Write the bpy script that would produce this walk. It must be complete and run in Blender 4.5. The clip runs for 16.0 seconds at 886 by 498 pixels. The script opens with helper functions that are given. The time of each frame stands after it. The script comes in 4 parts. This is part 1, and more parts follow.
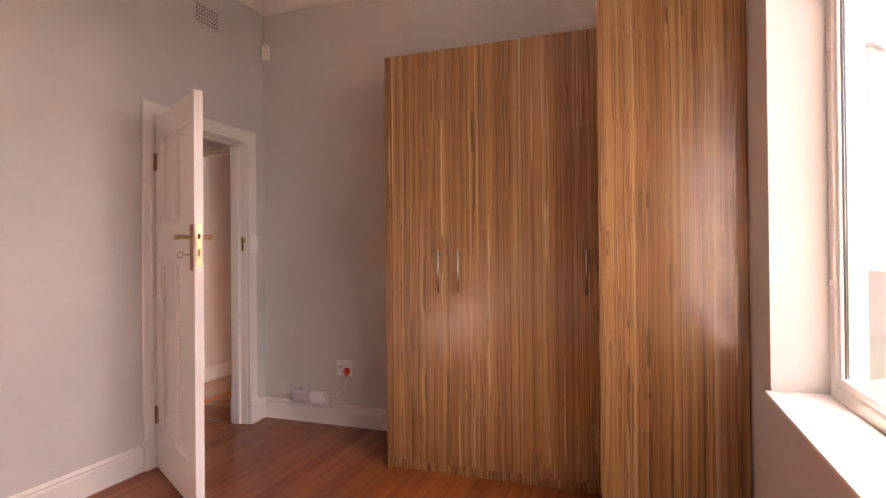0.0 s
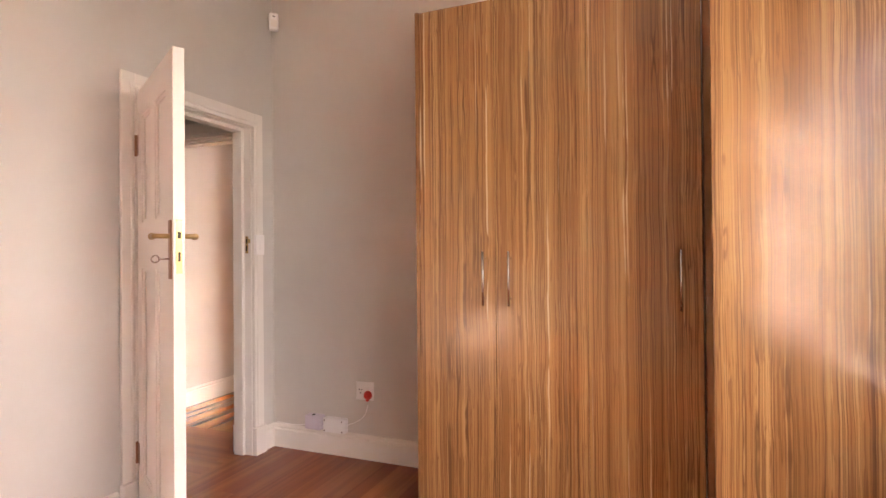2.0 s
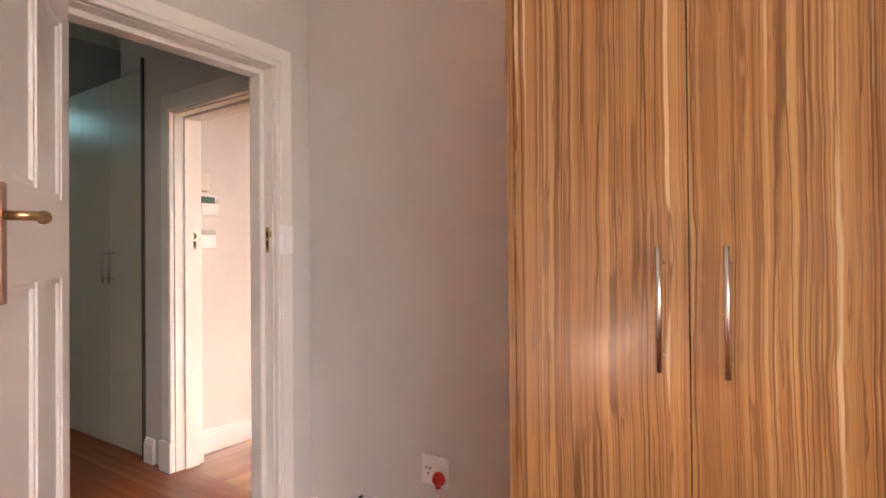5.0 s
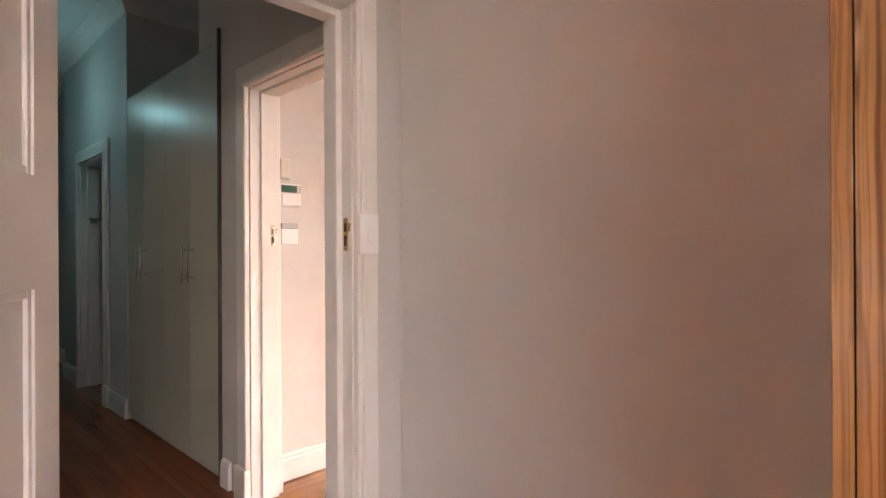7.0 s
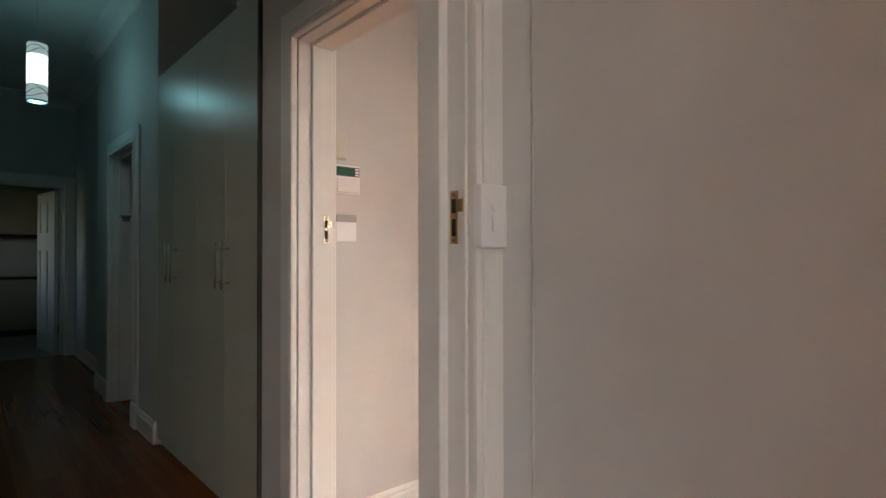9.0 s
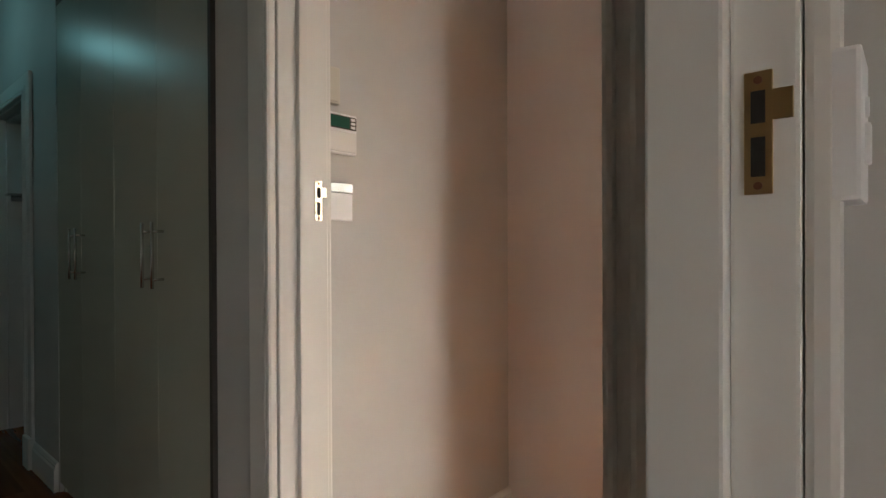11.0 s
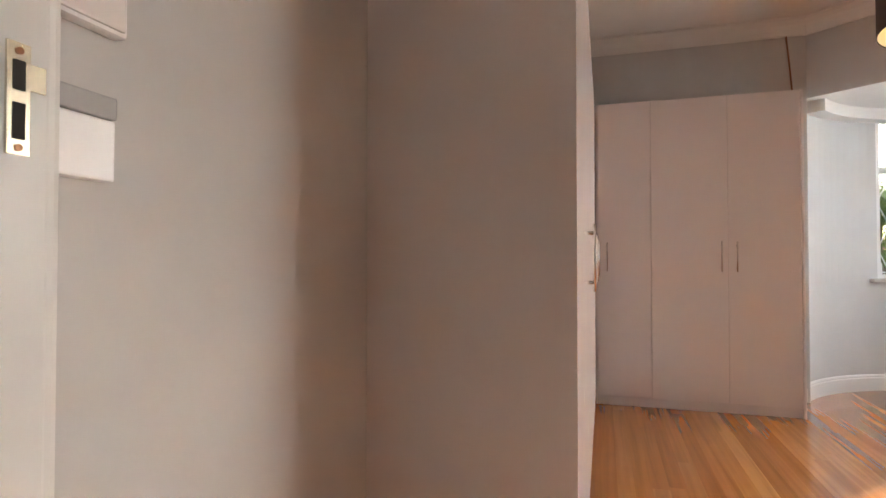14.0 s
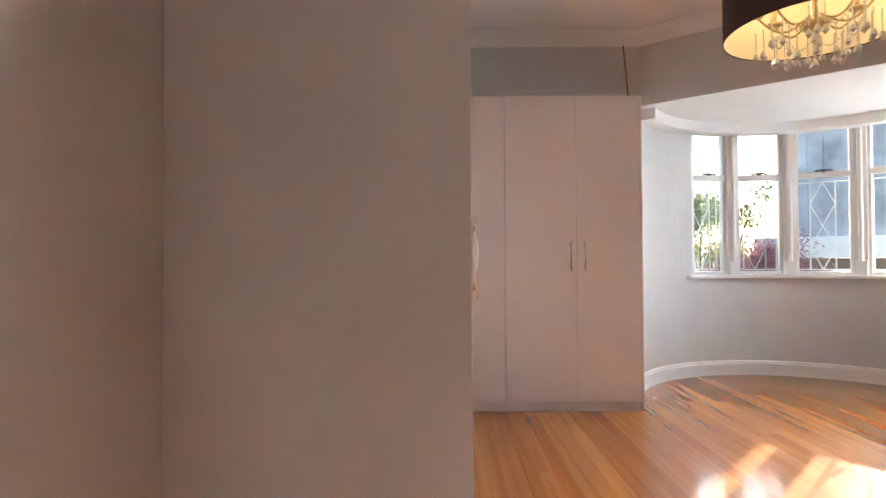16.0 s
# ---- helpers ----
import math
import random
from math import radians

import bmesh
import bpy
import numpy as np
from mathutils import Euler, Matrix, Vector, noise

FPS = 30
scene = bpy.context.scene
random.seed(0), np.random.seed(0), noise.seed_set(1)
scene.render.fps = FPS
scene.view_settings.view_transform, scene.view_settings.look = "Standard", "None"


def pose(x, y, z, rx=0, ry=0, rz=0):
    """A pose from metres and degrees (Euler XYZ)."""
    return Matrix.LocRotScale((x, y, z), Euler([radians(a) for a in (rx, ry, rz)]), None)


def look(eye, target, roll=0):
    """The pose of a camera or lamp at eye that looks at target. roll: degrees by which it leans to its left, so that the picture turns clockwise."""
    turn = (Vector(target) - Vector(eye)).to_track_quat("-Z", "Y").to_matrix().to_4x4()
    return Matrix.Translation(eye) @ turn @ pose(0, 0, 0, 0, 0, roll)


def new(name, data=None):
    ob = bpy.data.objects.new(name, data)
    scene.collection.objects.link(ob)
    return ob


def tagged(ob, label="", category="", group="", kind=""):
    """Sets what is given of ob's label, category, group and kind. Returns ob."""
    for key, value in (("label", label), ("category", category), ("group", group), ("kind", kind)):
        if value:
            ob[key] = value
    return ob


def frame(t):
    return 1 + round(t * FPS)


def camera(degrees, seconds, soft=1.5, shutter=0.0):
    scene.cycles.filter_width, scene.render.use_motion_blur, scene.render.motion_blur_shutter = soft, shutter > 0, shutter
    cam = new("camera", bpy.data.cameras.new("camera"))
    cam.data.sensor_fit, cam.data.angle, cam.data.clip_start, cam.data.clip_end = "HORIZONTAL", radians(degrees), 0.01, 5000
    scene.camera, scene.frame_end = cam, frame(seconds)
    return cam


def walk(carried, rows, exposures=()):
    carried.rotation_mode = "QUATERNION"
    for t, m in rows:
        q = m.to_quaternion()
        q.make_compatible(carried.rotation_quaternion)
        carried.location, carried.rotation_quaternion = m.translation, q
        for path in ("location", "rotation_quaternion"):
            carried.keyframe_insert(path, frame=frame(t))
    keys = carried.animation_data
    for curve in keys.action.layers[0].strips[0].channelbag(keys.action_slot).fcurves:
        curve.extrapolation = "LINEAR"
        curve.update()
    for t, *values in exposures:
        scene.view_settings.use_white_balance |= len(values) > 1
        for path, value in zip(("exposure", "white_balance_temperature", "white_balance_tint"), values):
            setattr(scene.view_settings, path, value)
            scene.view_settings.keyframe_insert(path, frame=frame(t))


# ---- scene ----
cam = camera(78.6, 16.0)
PATH = [
    (0, (2.663, 0.549, 1.222), (1.984, 2.43, 1.236), -0.5),
    (0.5, (2.607, 0.661, 1.232), (1.911, 2.536, 1.246), -0.6),
    (1, (2.524, 0.786, 1.227), (1.798, 2.65, 1.241), -0.5),
    (1.5, (2.432, 0.941, 1.232), (1.685, 2.796, 1.253), -0.6),
    (2, (2.351, 1.084, 1.235), (1.603, 2.939, 1.251), -0.5),
    (2.5, (2.285, 1.265, 1.244), (1.51, 3.108, 1.266), -0.6),
    (3, (2.212, 1.449, 1.24), (1.379, 3.268, 1.258), -0.5),
    (5.5, (1.749, 2.406, 1.232), (0.572, 4.023, 1.247), -0.5),
    (6, (1.621, 2.52, 1.241), (0.388, 4.094, 1.25), -0.4),
    (6.5, (1.521, 2.624, 1.252), (0.203, 4.128, 1.259), -0.3),
    (7, (1.401, 2.711, 1.247), (0.008, 4.146, 1.25), -0.3),
    (7.5, (1.247, 2.778, 1.243), (-0.187, 4.171, 1.26), -0.1),
    (8, (1.087, 2.832, 1.233), (-0.37, 4.203, 1.252), -0.1),
    (8.5, (0.922, 2.92, 1.225), (-0.549, 4.275, 1.246), -0.0),
    (9, (0.76, 2.999, 1.223), (-0.728, 4.335, 1.245), -0.1),
    (11.5, (-0.1, 3.252, 1.187), (-1.328, 4.831, 1.196), -0.2),
    (12, (-0.262, 3.312, 1.175), (-1.388, 4.965, 1.217), 0.0),
    (12.5, (-0.378, 3.398, 1.179), (-1.359, 5.141, 1.202), 0.4),
    (13, (-0.465, 3.502, 1.177), (-1.299, 5.319, 1.206), 0.3),
    (13.5, (-0.53, 3.596, 1.186), (-1.237, 5.467, 1.214), 0.3),
    (14, (-0.595, 3.703, 1.173), (-1.164, 5.62, 1.211), -0.0),
    (14.5, (-0.686, 3.814, 1.178), (-1.101, 5.77, 1.212), -0.0),
    (15, (-0.733, 3.904, 1.143), (-1.01, 5.884, 1.184), -0.1),
    (15.5, (-0.739, 3.999, 1.161), (-0.879, 5.994, 1.197), -0.3),
    (16, (-0.721, 4.116, 1.178), (-0.717, 6.116, 1.214), -0.3),
]
EXPOSURES = [(0, 2.3, 8100, 39), (1.5, 3.05, 8200, 31), (3, 2.9, 8100, 29), (5.5, 3.05, 7800, 29), (7, 2.95, 7800, 28), (8, 2.65, 7500, 24), (9, 2.2, 7200, 18), (11.5, 1.85, 7000, 11), (12.5, 2.2, 6800, 12), (13.5, 2.0, 6800, 13), (16, 2.2, 6400, 14)]
walk(cam, [(t, look(eye, target, roll)) for t, eye, target, roll in PATH], EXPOSURES)

# ---- world, sun, lamps ----
SUN_ELEV, SUN_AZ = radians(22), radians(45)       # azimuth counted from +x towards +y
world = bpy.data.worlds.new("sky")
scene.world = world
world.use_nodes = True
wn = world.node_tree.nodes
sky = wn.new("ShaderNodeTexSky")
sky.sky_type, sky.sun_disc = "NISHITA", False
sky.sun_elevation, sky.sun_rotation = SUN_ELEV, radians(90) - SUN_AZ
world.node_tree.links.new(sky.outputs[0], wn["Background"].inputs[0])
wn["Background"].inputs[1].default_value = 0.15

sun = new("sun", bpy.data.lights.new("sun", "SUN"))
sun.data.energy, sun.data.angle, sun.data.color = 5.0, radians(0.6), (1, 0.94, 0.84)
sun_way = Vector((math.cos(SUN_ELEV) * math.cos(SUN_AZ), math.cos(SUN_ELEV) * math.sin(SUN_AZ), math.sin(SUN_ELEV)))
sun.matrix_world = look(sun_way * 40, (0, 0, 0))


def area_lamp(name, eye, target, size, watts, color, spread=180):
    lamp = new(name, bpy.data.lights.new(name, "AREA"))
    lamp.data.shape, lamp.data.size, lamp.data.size_y = "RECTANGLE", *size
    lamp.data.energy, lamp.data.color, lamp.data.spread = watts, color, radians(spread)
    lamp.matrix_world = look(eye, target)
    return lamp


# sky seen through the bedroom window: the high sky, and the pale haze at eye level
area_lamp("window_sky", (4.5, 1.5, 2.9), (1.8, 1.5, 1.3), (4.0, 2.2), 42, (0.95, 0.97, 1.0))
area_lamp("window_haze", (3.8, 2.6, 1.6), (2.0, 2.6, 1.6), (7.0, 3.4), 8, (1.0, 0.98, 0.96))
# daylight through the lights of the bay that face east
area_lamp("bay_daylight", (4.25, 7.65, 1.75), (-1.0, 5.2, 0.5), (2.5, 1.5), 20, (1.0, 0.99, 0.91), 110)
area_lamp("bay_daylight", (4.0, 8.4, 1.75), (1.3, 8.9, 1.2), (0.6, 1.3), 9.0, (0.66, 0.83, 1.0), 140)

hall_glow = new("pendant_bulb", bpy.data.lights.new("pendant_bulb", "POINT"))
hall_glow.data.energy, hall_glow.data.color, hall_glow.data.shadow_soft_size = 0.5, (0.25, 0.85, 1.0), 0.06
hall_glow.location = (-3.9, 3.405, 2.5)

for k in range(3):
    bulb = new("chandelier_bulb", bpy.data.lights.new("chandelier_bulb", "POINT"))
    bulb.data.energy, bulb.data.color, bulb.data.shadow_soft_size = 0.13, (1.0, 0.86, 0.64), 0.02
    bulb.location = (0.98 + 0.17 * math.cos(2.1 * k), 6.55 + 0.17 * math.sin(2.1 * k), 2.44)


# ---- materials ----
def material(name, color, rough=0.5, metal=0.0, coat=0.0):
    m = bpy.data.materials.new(name)
    m.use_nodes = True
    b = m.node_tree.nodes["Principled BSDF"]
    b.inputs["Base Color"].default_value = (*color, 1)
    b.inputs["Roughness"].default_value, b.inputs["Metallic"].default_value = rough, metal
    b.inputs["Coat Weight"].default_value, b.inputs["Coat Roughness"].default_value = coat, 0.12
    return m, m.node_tree, b


def add(nt, kind, **inputs):
    n = nt.nodes.new(kind)
    for key, value in inputs.items():
        n.inputs[key.replace("_", " ")].default_value = value
    return n


def coords(nt, scale, kind="Object"):
    c, mp = add(nt, "ShaderNodeTexCoord"), add(nt, "ShaderNodeMapping")
    mp.inputs["Scale"].default_value = scale
    nt.links.new(c.outputs[kind], mp.inputs[0])
    return mp.outputs[0]


def ramp(nt, source, stops):
    r = add(nt, "ShaderNodeValToRGB")
    e = r.color_ramp.elements
    while len(e) < len(stops):
        e.new(0.5)
    for el, (p, c) in zip(e, stops):
        el.position, el.color = p, (*c, 1)
    nt.links.new(source, r.inputs[0])
    return r.outputs[0]


def mixed(nt, fac, a, b, kind="MIX"):
    n = nt.nodes.new("ShaderNodeMix")
    n.data_type, n.blend_type = "RGBA", kind
    for sock, v in ((n.inputs[0], fac), (n.inputs[6], a), (n.inputs[7], b)):
        if isinstance(v, (int, float)):
            sock.default_value = v
        elif isinstance(v, tuple):
            sock.default_value = (*v, 1)
        else:
            nt.links.new(v, sock)
    return n.outputs[2]


def bumped(nt, b, height, strength, distance=0.002):
    n = add(nt, "ShaderNodeBump", Strength=strength, Distance=distance)
    nt.links.new(height, n.inputs["Height"])
    nt.links.new(n.outputs[0], b.inputs["Normal"])


def painted(name, color, rough=0.55, grain=90, bump=0.15, spread=0.06, coat=0.0):
    """Paint with broad, faint unevenness and fine roller texture."""
    m, nt, b = material(name, color, rough, 0, coat)
    big = add(nt, "ShaderNodeTexNoise", Scale=1.3, Detail=5, Roughness=0.6)
    nt.links.new(coords(nt, (1, 1, 1)), big.inputs["Vector"])
    lo, hi = tuple(c * (1 - spread) for c in color), tuple(min(1, c * (1 + spread)) for c in color)
    nt.links.new(ramp(nt, big.outputs[0], [(0.3, lo), (0.7, hi)]), b.inputs["Base Color"])
    fine = add(nt, "ShaderNodeTexNoise", Scale=grain, Detail=3)
    nt.links.new(coords(nt, (1, 1, 1)), fine.inputs["Vector"])
    bumped(nt, b, fine.outputs[0], bump)
    return m


WALL = painted("wall_paint", (0.59, 0.578, 0.560), 0.6)
TRIM = painted("gloss_white_paint", (0.78, 0.765, 0.735), 0.36, 60, 0.08, 0.03)
CEIL = painted("ceiling_paint", (0.78, 0.76, 0.73), 0.7)
MELAMINE = painted("white_melamine", (0.76, 0.705, 0.695), 0.24, 140, 0.03, 0.015)
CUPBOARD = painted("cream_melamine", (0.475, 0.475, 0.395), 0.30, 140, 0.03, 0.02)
PLASTIC = painted("white_plastic", (0.84, 0.84, 0.85), 0.3, 50, 0.02, 0.02)
GLOSSPLASTIC = painted("glossy_white_plastic", (0.82, 0.81, 0.80), 0.05, 50, 0.0, 0.02, 0.5)
CREAMPLASTIC = painted("cream_plastic", (0.62, 0.58, 0.50), 0.4, 50, 0.02, 0.02)
GREYBOX = painted("lilac_plastic", (0.62, 0.58, 0.68), 0.35, 50, 0.02, 0.02)


def zebra_wood():
    """Zebrano laminate: upright grain in tan and brown, thin dark lines and pale streaks."""
    m, nt, b = material("zebrano_laminate", (0.4, 0.25, 0.14), 0.26, 0, 0.6)
    warp = add(nt, "ShaderNodeTexNoise", Scale=1.0, Detail=3)
    nt.links.new(coords(nt, (5, 5, 2.6)), warp.inputs["Vector"])
    c = add(nt, "ShaderNodeTexCoord")
    off = nt.nodes.new("ShaderNodeVectorMath")
    off.operation = "MULTIPLY_ADD"
    nt.links.new(warp.outputs["Color"], off.inputs[0])
    off.inputs[1].default_value = (0.020, 0.020, 0)
    nt.links.new(c.outputs["Object"], off.inputs[2])

    def streaks(scale, detail, rough=0.55):
        mp = add(nt, "ShaderNodeMapping")
        mp.inputs["Scale"].default_value = scale
        nt.links.new(off.outputs[0], mp.inputs[0])
        n = add(nt, "ShaderNodeTexNoise", Scale=1.0, Detail=detail, Roughness=rough)
        nt.links.new(mp.outputs[0], n.inputs["Vector"])
        return n.outputs[0]
    def contour(n, level, half, depth):
        """A thin line where the noise passes a level: long, wavering, now and then closing to a lens."""
        d = nt.nodes.new("ShaderNodeMath")
        d.operation = "SUBTRACT"
        d.inputs[1].default_value = level
        nt.links.new(n, d.inputs[0])
        a = nt.nodes.new("ShaderNodeMath")
        a.operation = "ABSOLUTE"
        nt.links.new(d.outputs[0], a.inputs[0])
        return ramp(nt, a.outputs[0], [(0.0, (depth,) * 3), (half * 0.4, (depth * 0.8,) * 3), (half, (0, 0, 0))])
    broad = streaks((15, 15, 0.07), 2)
    bands = streaks((52, 52, 0.10), 3)
    figure = streaks((24, 24, 0.085), 1)
    second = streaks((58, 58, 0.11), 1)
    third = streaks((105, 105, 0.14), 1)
    patchy = streaks((9, 9, 0.9), 2)
    hair = streaks((150, 150, 0.22), 2)
    pale = streaks((60, 60, 0.45), 1)
    grain = streaks((420, 420, 5), 3, 0.7)
    tone = ramp(nt, broad, [(0.32, (0.27, 0.128, 0.046)), (0.5, (0.35, 0.183, 0.072)), (0.70, (0.43, 0.25, 0.110))])
    tone = mixed(nt, ramp(nt, bands, [(0.34, (0.5, 0.5, 0.5)), (0.47, (0, 0, 0))]), tone, (0.24, 0.108, 0.040))
    tone = mixed(nt, ramp(nt, bands, [(0.55, (0, 0, 0)), (0.68, (0.45, 0.45, 0.45))]), tone, (0.52, 0.32, 0.155))
    tone = mixed(nt, ramp(nt, hair, [(0.36, (0.6, 0.6, 0.6)), (0.48, (0, 0, 0))]), tone, (0.16, 0.068, 0.026))
    tone = mixed(nt, contour(third, 0.50, 0.030, 0.42), tone, (0.17, 0.074, 0.030))
    tone = mixed(nt, contour(second, 0.47, 0.022, 0.62), tone, (0.15, 0.064, 0.027))
    tone = mixed(nt, contour(figure, 0.50, 0.018, 0.8), tone, (0.10, 0.043, 0.020))
    tone = mixed(nt, contour(figure, 0.42, 0.013, 0.65), tone, (0.12, 0.050, 0.022))
    tone = mixed(nt, ramp(nt, pale, [(0.69, (0, 0, 0)), (0.74, (0.6, 0.6, 0.6))]), tone, (0.68, 0.50, 0.31))
    tone = mixed(nt, 0.3, tone, ramp(nt, patchy, [(0.35, (0.72, 0.70, 0.68)), (0.65, (1, 1, 1))]), "MULTIPLY")
    tone = mixed(nt, 0.3, tone, ramp(nt, grain, [(0.3, (0.5, 0.5, 0.5)), (0.7, (1, 1, 1))]), "MULTIPLY")
    nt.links.new(tone, b.inputs["Base Color"])
    bumped(nt, b, grain, 0.06, 0.0006)
    return m


ZEBRA = zebra_wood()


def boards(name, dark, mid, light, rough, gloss=0.0, worn=0.25):
    """Varnished floorboards: each board its own tone, long grain, knots, worn patches in the gloss."""
    m, nt, b = material(name, mid, rough, 0, gloss)
    b.inputs["Coat Roughness"].default_value, b.inputs["Coat IOR"].default_value = 0.09, 1.6
    info = add(nt, "ShaderNodeObjectInfo")
    c = add(nt, "ShaderNodeTexCoord")
    shift = nt.nodes.new("ShaderNodeVectorMath")
    shift.operation = "MULTIPLY_ADD"
    nt.links.new(info.outputs["Random"], shift.inputs[0])
    shift.inputs[1].default_value = (17, 31, 5)
    nt.links.new(c.outputs["Object"], shift.inputs[2])

    def tex(scale, detail):
        mp = add(nt, "ShaderNodeMapping")
        mp.inputs["Scale"].default_value = scale
        nt.links.new(shift.outputs[0], mp.inputs[0])
        n = add(nt, "ShaderNodeTexNoise", Scale=1.0, Detail=detail, Roughness=0.6, Distortion=0.4)
        nt.links.new(mp.outputs[0], n.inputs["Vector"])
        return n.outputs[0]
    tone = ramp(nt, info.outputs["Random"], [(0, dark), (0.45, mid), (1, light)])
    grain = tex((24, 0.7, 10), 2)
    tone = mixed(nt, 0.42, tone, ramp(nt, grain, [(0.3, (0.42, 0.33, 0.26)), (0.62, (1, 1, 1))]), "MULTIPLY")
    wear = tex((3.0, 1.1, 3.0), 4)
    tone = mixed(nt, worn, tone, ramp(nt, wear, [(0.3, (0.62, 0.52, 0.45)), (0.62, (1, 1, 1))]), "MULTIPLY")
    knots = tex((16, 5, 16), 2)
    tone = mixed(nt, ramp(nt, knots, [(0.70, (0, 0, 0)), (0.86, (0.35, 0.35, 0.35))]), tone, tuple(d * 0.7 for d in dark))
    nt.links.new(tone, b.inputs["Base Color"])
    return m


FLOOR_RED = boards("red_brown_boards", (0.25, 0.062, 0.017), (0.285, 0.076, 0.021), (0.315, 0.092, 0.027), 0.26)
FLOOR_PINE = boards("honey_pine_boards", (0.34, 0.112, 0.022), (0.42, 0.158, 0.034), (0.50, 0.21, 0.052), 0.17, 0.35, 0.35)
STEEL = material("brushed_steel", (0.63, 0.62, 0.60), 0.26, 1.0)[0]
BRASS = material("aged_brass", (0.52, 0.38, 0.19), 0.32, 1.0)[0]
PALEBRASS = material("bright_plated_brass", (0.74, 0.68, 0.54), 0.25, 1.0)[0]
BRONZE = material("bronze_plate", (0.30, 0.15, 0.09), 0.38, 0.9)[0]
DARK = material("dark_recess", (0.02, 0.017, 0.014), 0.8)[0]
RED = painted("red_plastic", (0.55, 0.03, 0.02), 0.35, 50, 0.02, 0.05)
# for seals and small dark parts, and for the painted shade beside the hall cupboard
SEAL_SHADE = painted("dark_seal_and_gap_shade", (0.06, 0.05, 0.045), 0.6)
LCD = material("green_display", (0.02, 0.10, 0.07), 0.12)[0]
CLEARLID = material("grey_lid", (0.42, 0.42, 0.43), 0.08, 0, 0.6)[0]


def glass_material(name, tint=(1, 1, 1), rough=0.0):
    m, nt, b = material(name, tint, rough)
    b.inputs["Transmission Weight"].default_value, b.inputs["IOR"].default_value = 1.0, 1.45
    return m


GLASS = glass_material("window_glass", (0.97, 0.99, 0.98))
CRYSTAL = glass_material("crystal", (0.98, 0.95, 0.90), 0.02)
CRYSTAL.node_tree.nodes["Principled BSDF"].inputs["Transmission Weight"].default_value = 0.45


def glowing(name, color, strength):
    m, nt, b = material(name, color, 0.6)
    b.inputs["Emission Color"].default_value, b.inputs["Emission Strength"].default_value = (*color, 1), strength
    return m


# ---- mesh helpers ----
def box(bm, x0, x1, y0, y1, z0, z1, bevel=0.0):
    made = bmesh.ops.create_cube(bm, size=1)["verts"]
    for v in made:
        v.co = Vector((x0 + (v.co.x + 0.5) * (x1 - x0), y0 + (v.co.y + 0.5) * (y1 - y0), z0 + (v.co.z + 0.5) * (z1 - z0)))
    if bevel:
        edges = {e for v in made for e in v.link_edges}
        bmesh.ops.bevel(bm, geom=list(edges), offset=bevel, segments=2, affect="EDGES", profile=0.6)


def tube(bm, a, b, r0, r1=None, seg=14, caps=True):
    a, b = Vector(a), Vector(b)
    m = Matrix.Translation((a + b) / 2) @ (b - a).to_track_quat("Z", "Y").to_matrix().to_4x4()
    bmesh.ops.create_cone(bm, cap_ends=caps, segments=seg, radius1=r0, radius2=r0 if r1 is None else r1, depth=(b - a).length, matrix=m)


def lathe(bm, profile, seg=28, at=(0, 0, 0)):
    rings = []
    for r, z in profile:
        rings.append([bm.verts.new((at[0] + r * math.cos(2 * math.pi * k / seg), at[1] + r * math.sin(2 * math.pi * k / seg), at[2] + z)) for k in range(seg)])
    for lo, hi in zip(rings, rings[1:]):
        for k in range(seg):
            bm.faces.new((lo[k], lo[(k + 1) % seg], hi[(k + 1) % seg], hi[k]))


def finish(name, bm, mat, parent=None, smooth=False):
    bmesh.ops.recalc_face_normals(bm, faces=bm.faces)
    me = bpy.data.meshes.new(name)
    bm.to_mesh(me)
    bm.free()
    me.materials.append(mat)
    if smooth:
        for p in me.polygons:
            p.use_smooth = True
    ob = new(name, me)
    if parent is not None:
        ob.parent = parent
    return ob


def block(name, mat, parent, *dims, bevel=0.0):
    bm = bmesh.new()
    box(bm, *dims, bevel)
    return finish(name, bm, mat, parent)


def blocks(name, mat, parent, rows, bevel=0.0):
    bm = bmesh.new()
    for r in rows:
        box(bm, *r, bevel)
    return finish(name, bm, mat, parent)


def base(name, m, label, category, group="", kind=""):
    e = new(name)
    e.empty_display_size = 0.1
    e.matrix_world = m
    return tagged(e, label, category, group, kind)


def structure(ob, label, category):
    return tagged(ob, label, category, "", "structure")


def sweep(name, path, profile, mat, closed=False):
    """A moulding: the profile (out from the wall, up) carried along a plan line with mitred corners; the room lies to the left."""
    bm = bmesh.new()
    pts = [Vector(p) for p in path]
    n, rings = len(pts), []
    for i, p in enumerate(pts):
        prev = pts[i - 1] if i or closed else None
        nxt = pts[(i + 1) % n] if i < n - 1 or closed else None
        d0 = (p - prev).normalized() if prev is not None else (nxt - p).normalized()
        d1 = (nxt - p).normalized() if nxt is not None else d0
        n0, n1 = Vector((-d0.y, d0.x)), Vector((-d1.y, d1.x))
        mid = (n0 + n1).normalized()
        mid /= max(0.3, mid.dot(n0))
        rings.append([bm.verts.new((p.x + mid.x * o, p.y + mid.y * o, z)) for o, z in profile])
    pairs = list(zip(rings, rings[1:])) + ([(rings[-1], rings[0])] if closed else [])
    k = len(profile)
    for a, b in pairs:
        for j in range(k):
            bm.faces.new((a[j], a[(j + 1) % k], b[(j + 1) % k], b[j]))
    if not closed:
        bm.faces.new(rings[0])
        bm.faces.new(rings[-1])
    return finish(name, bm, mat)


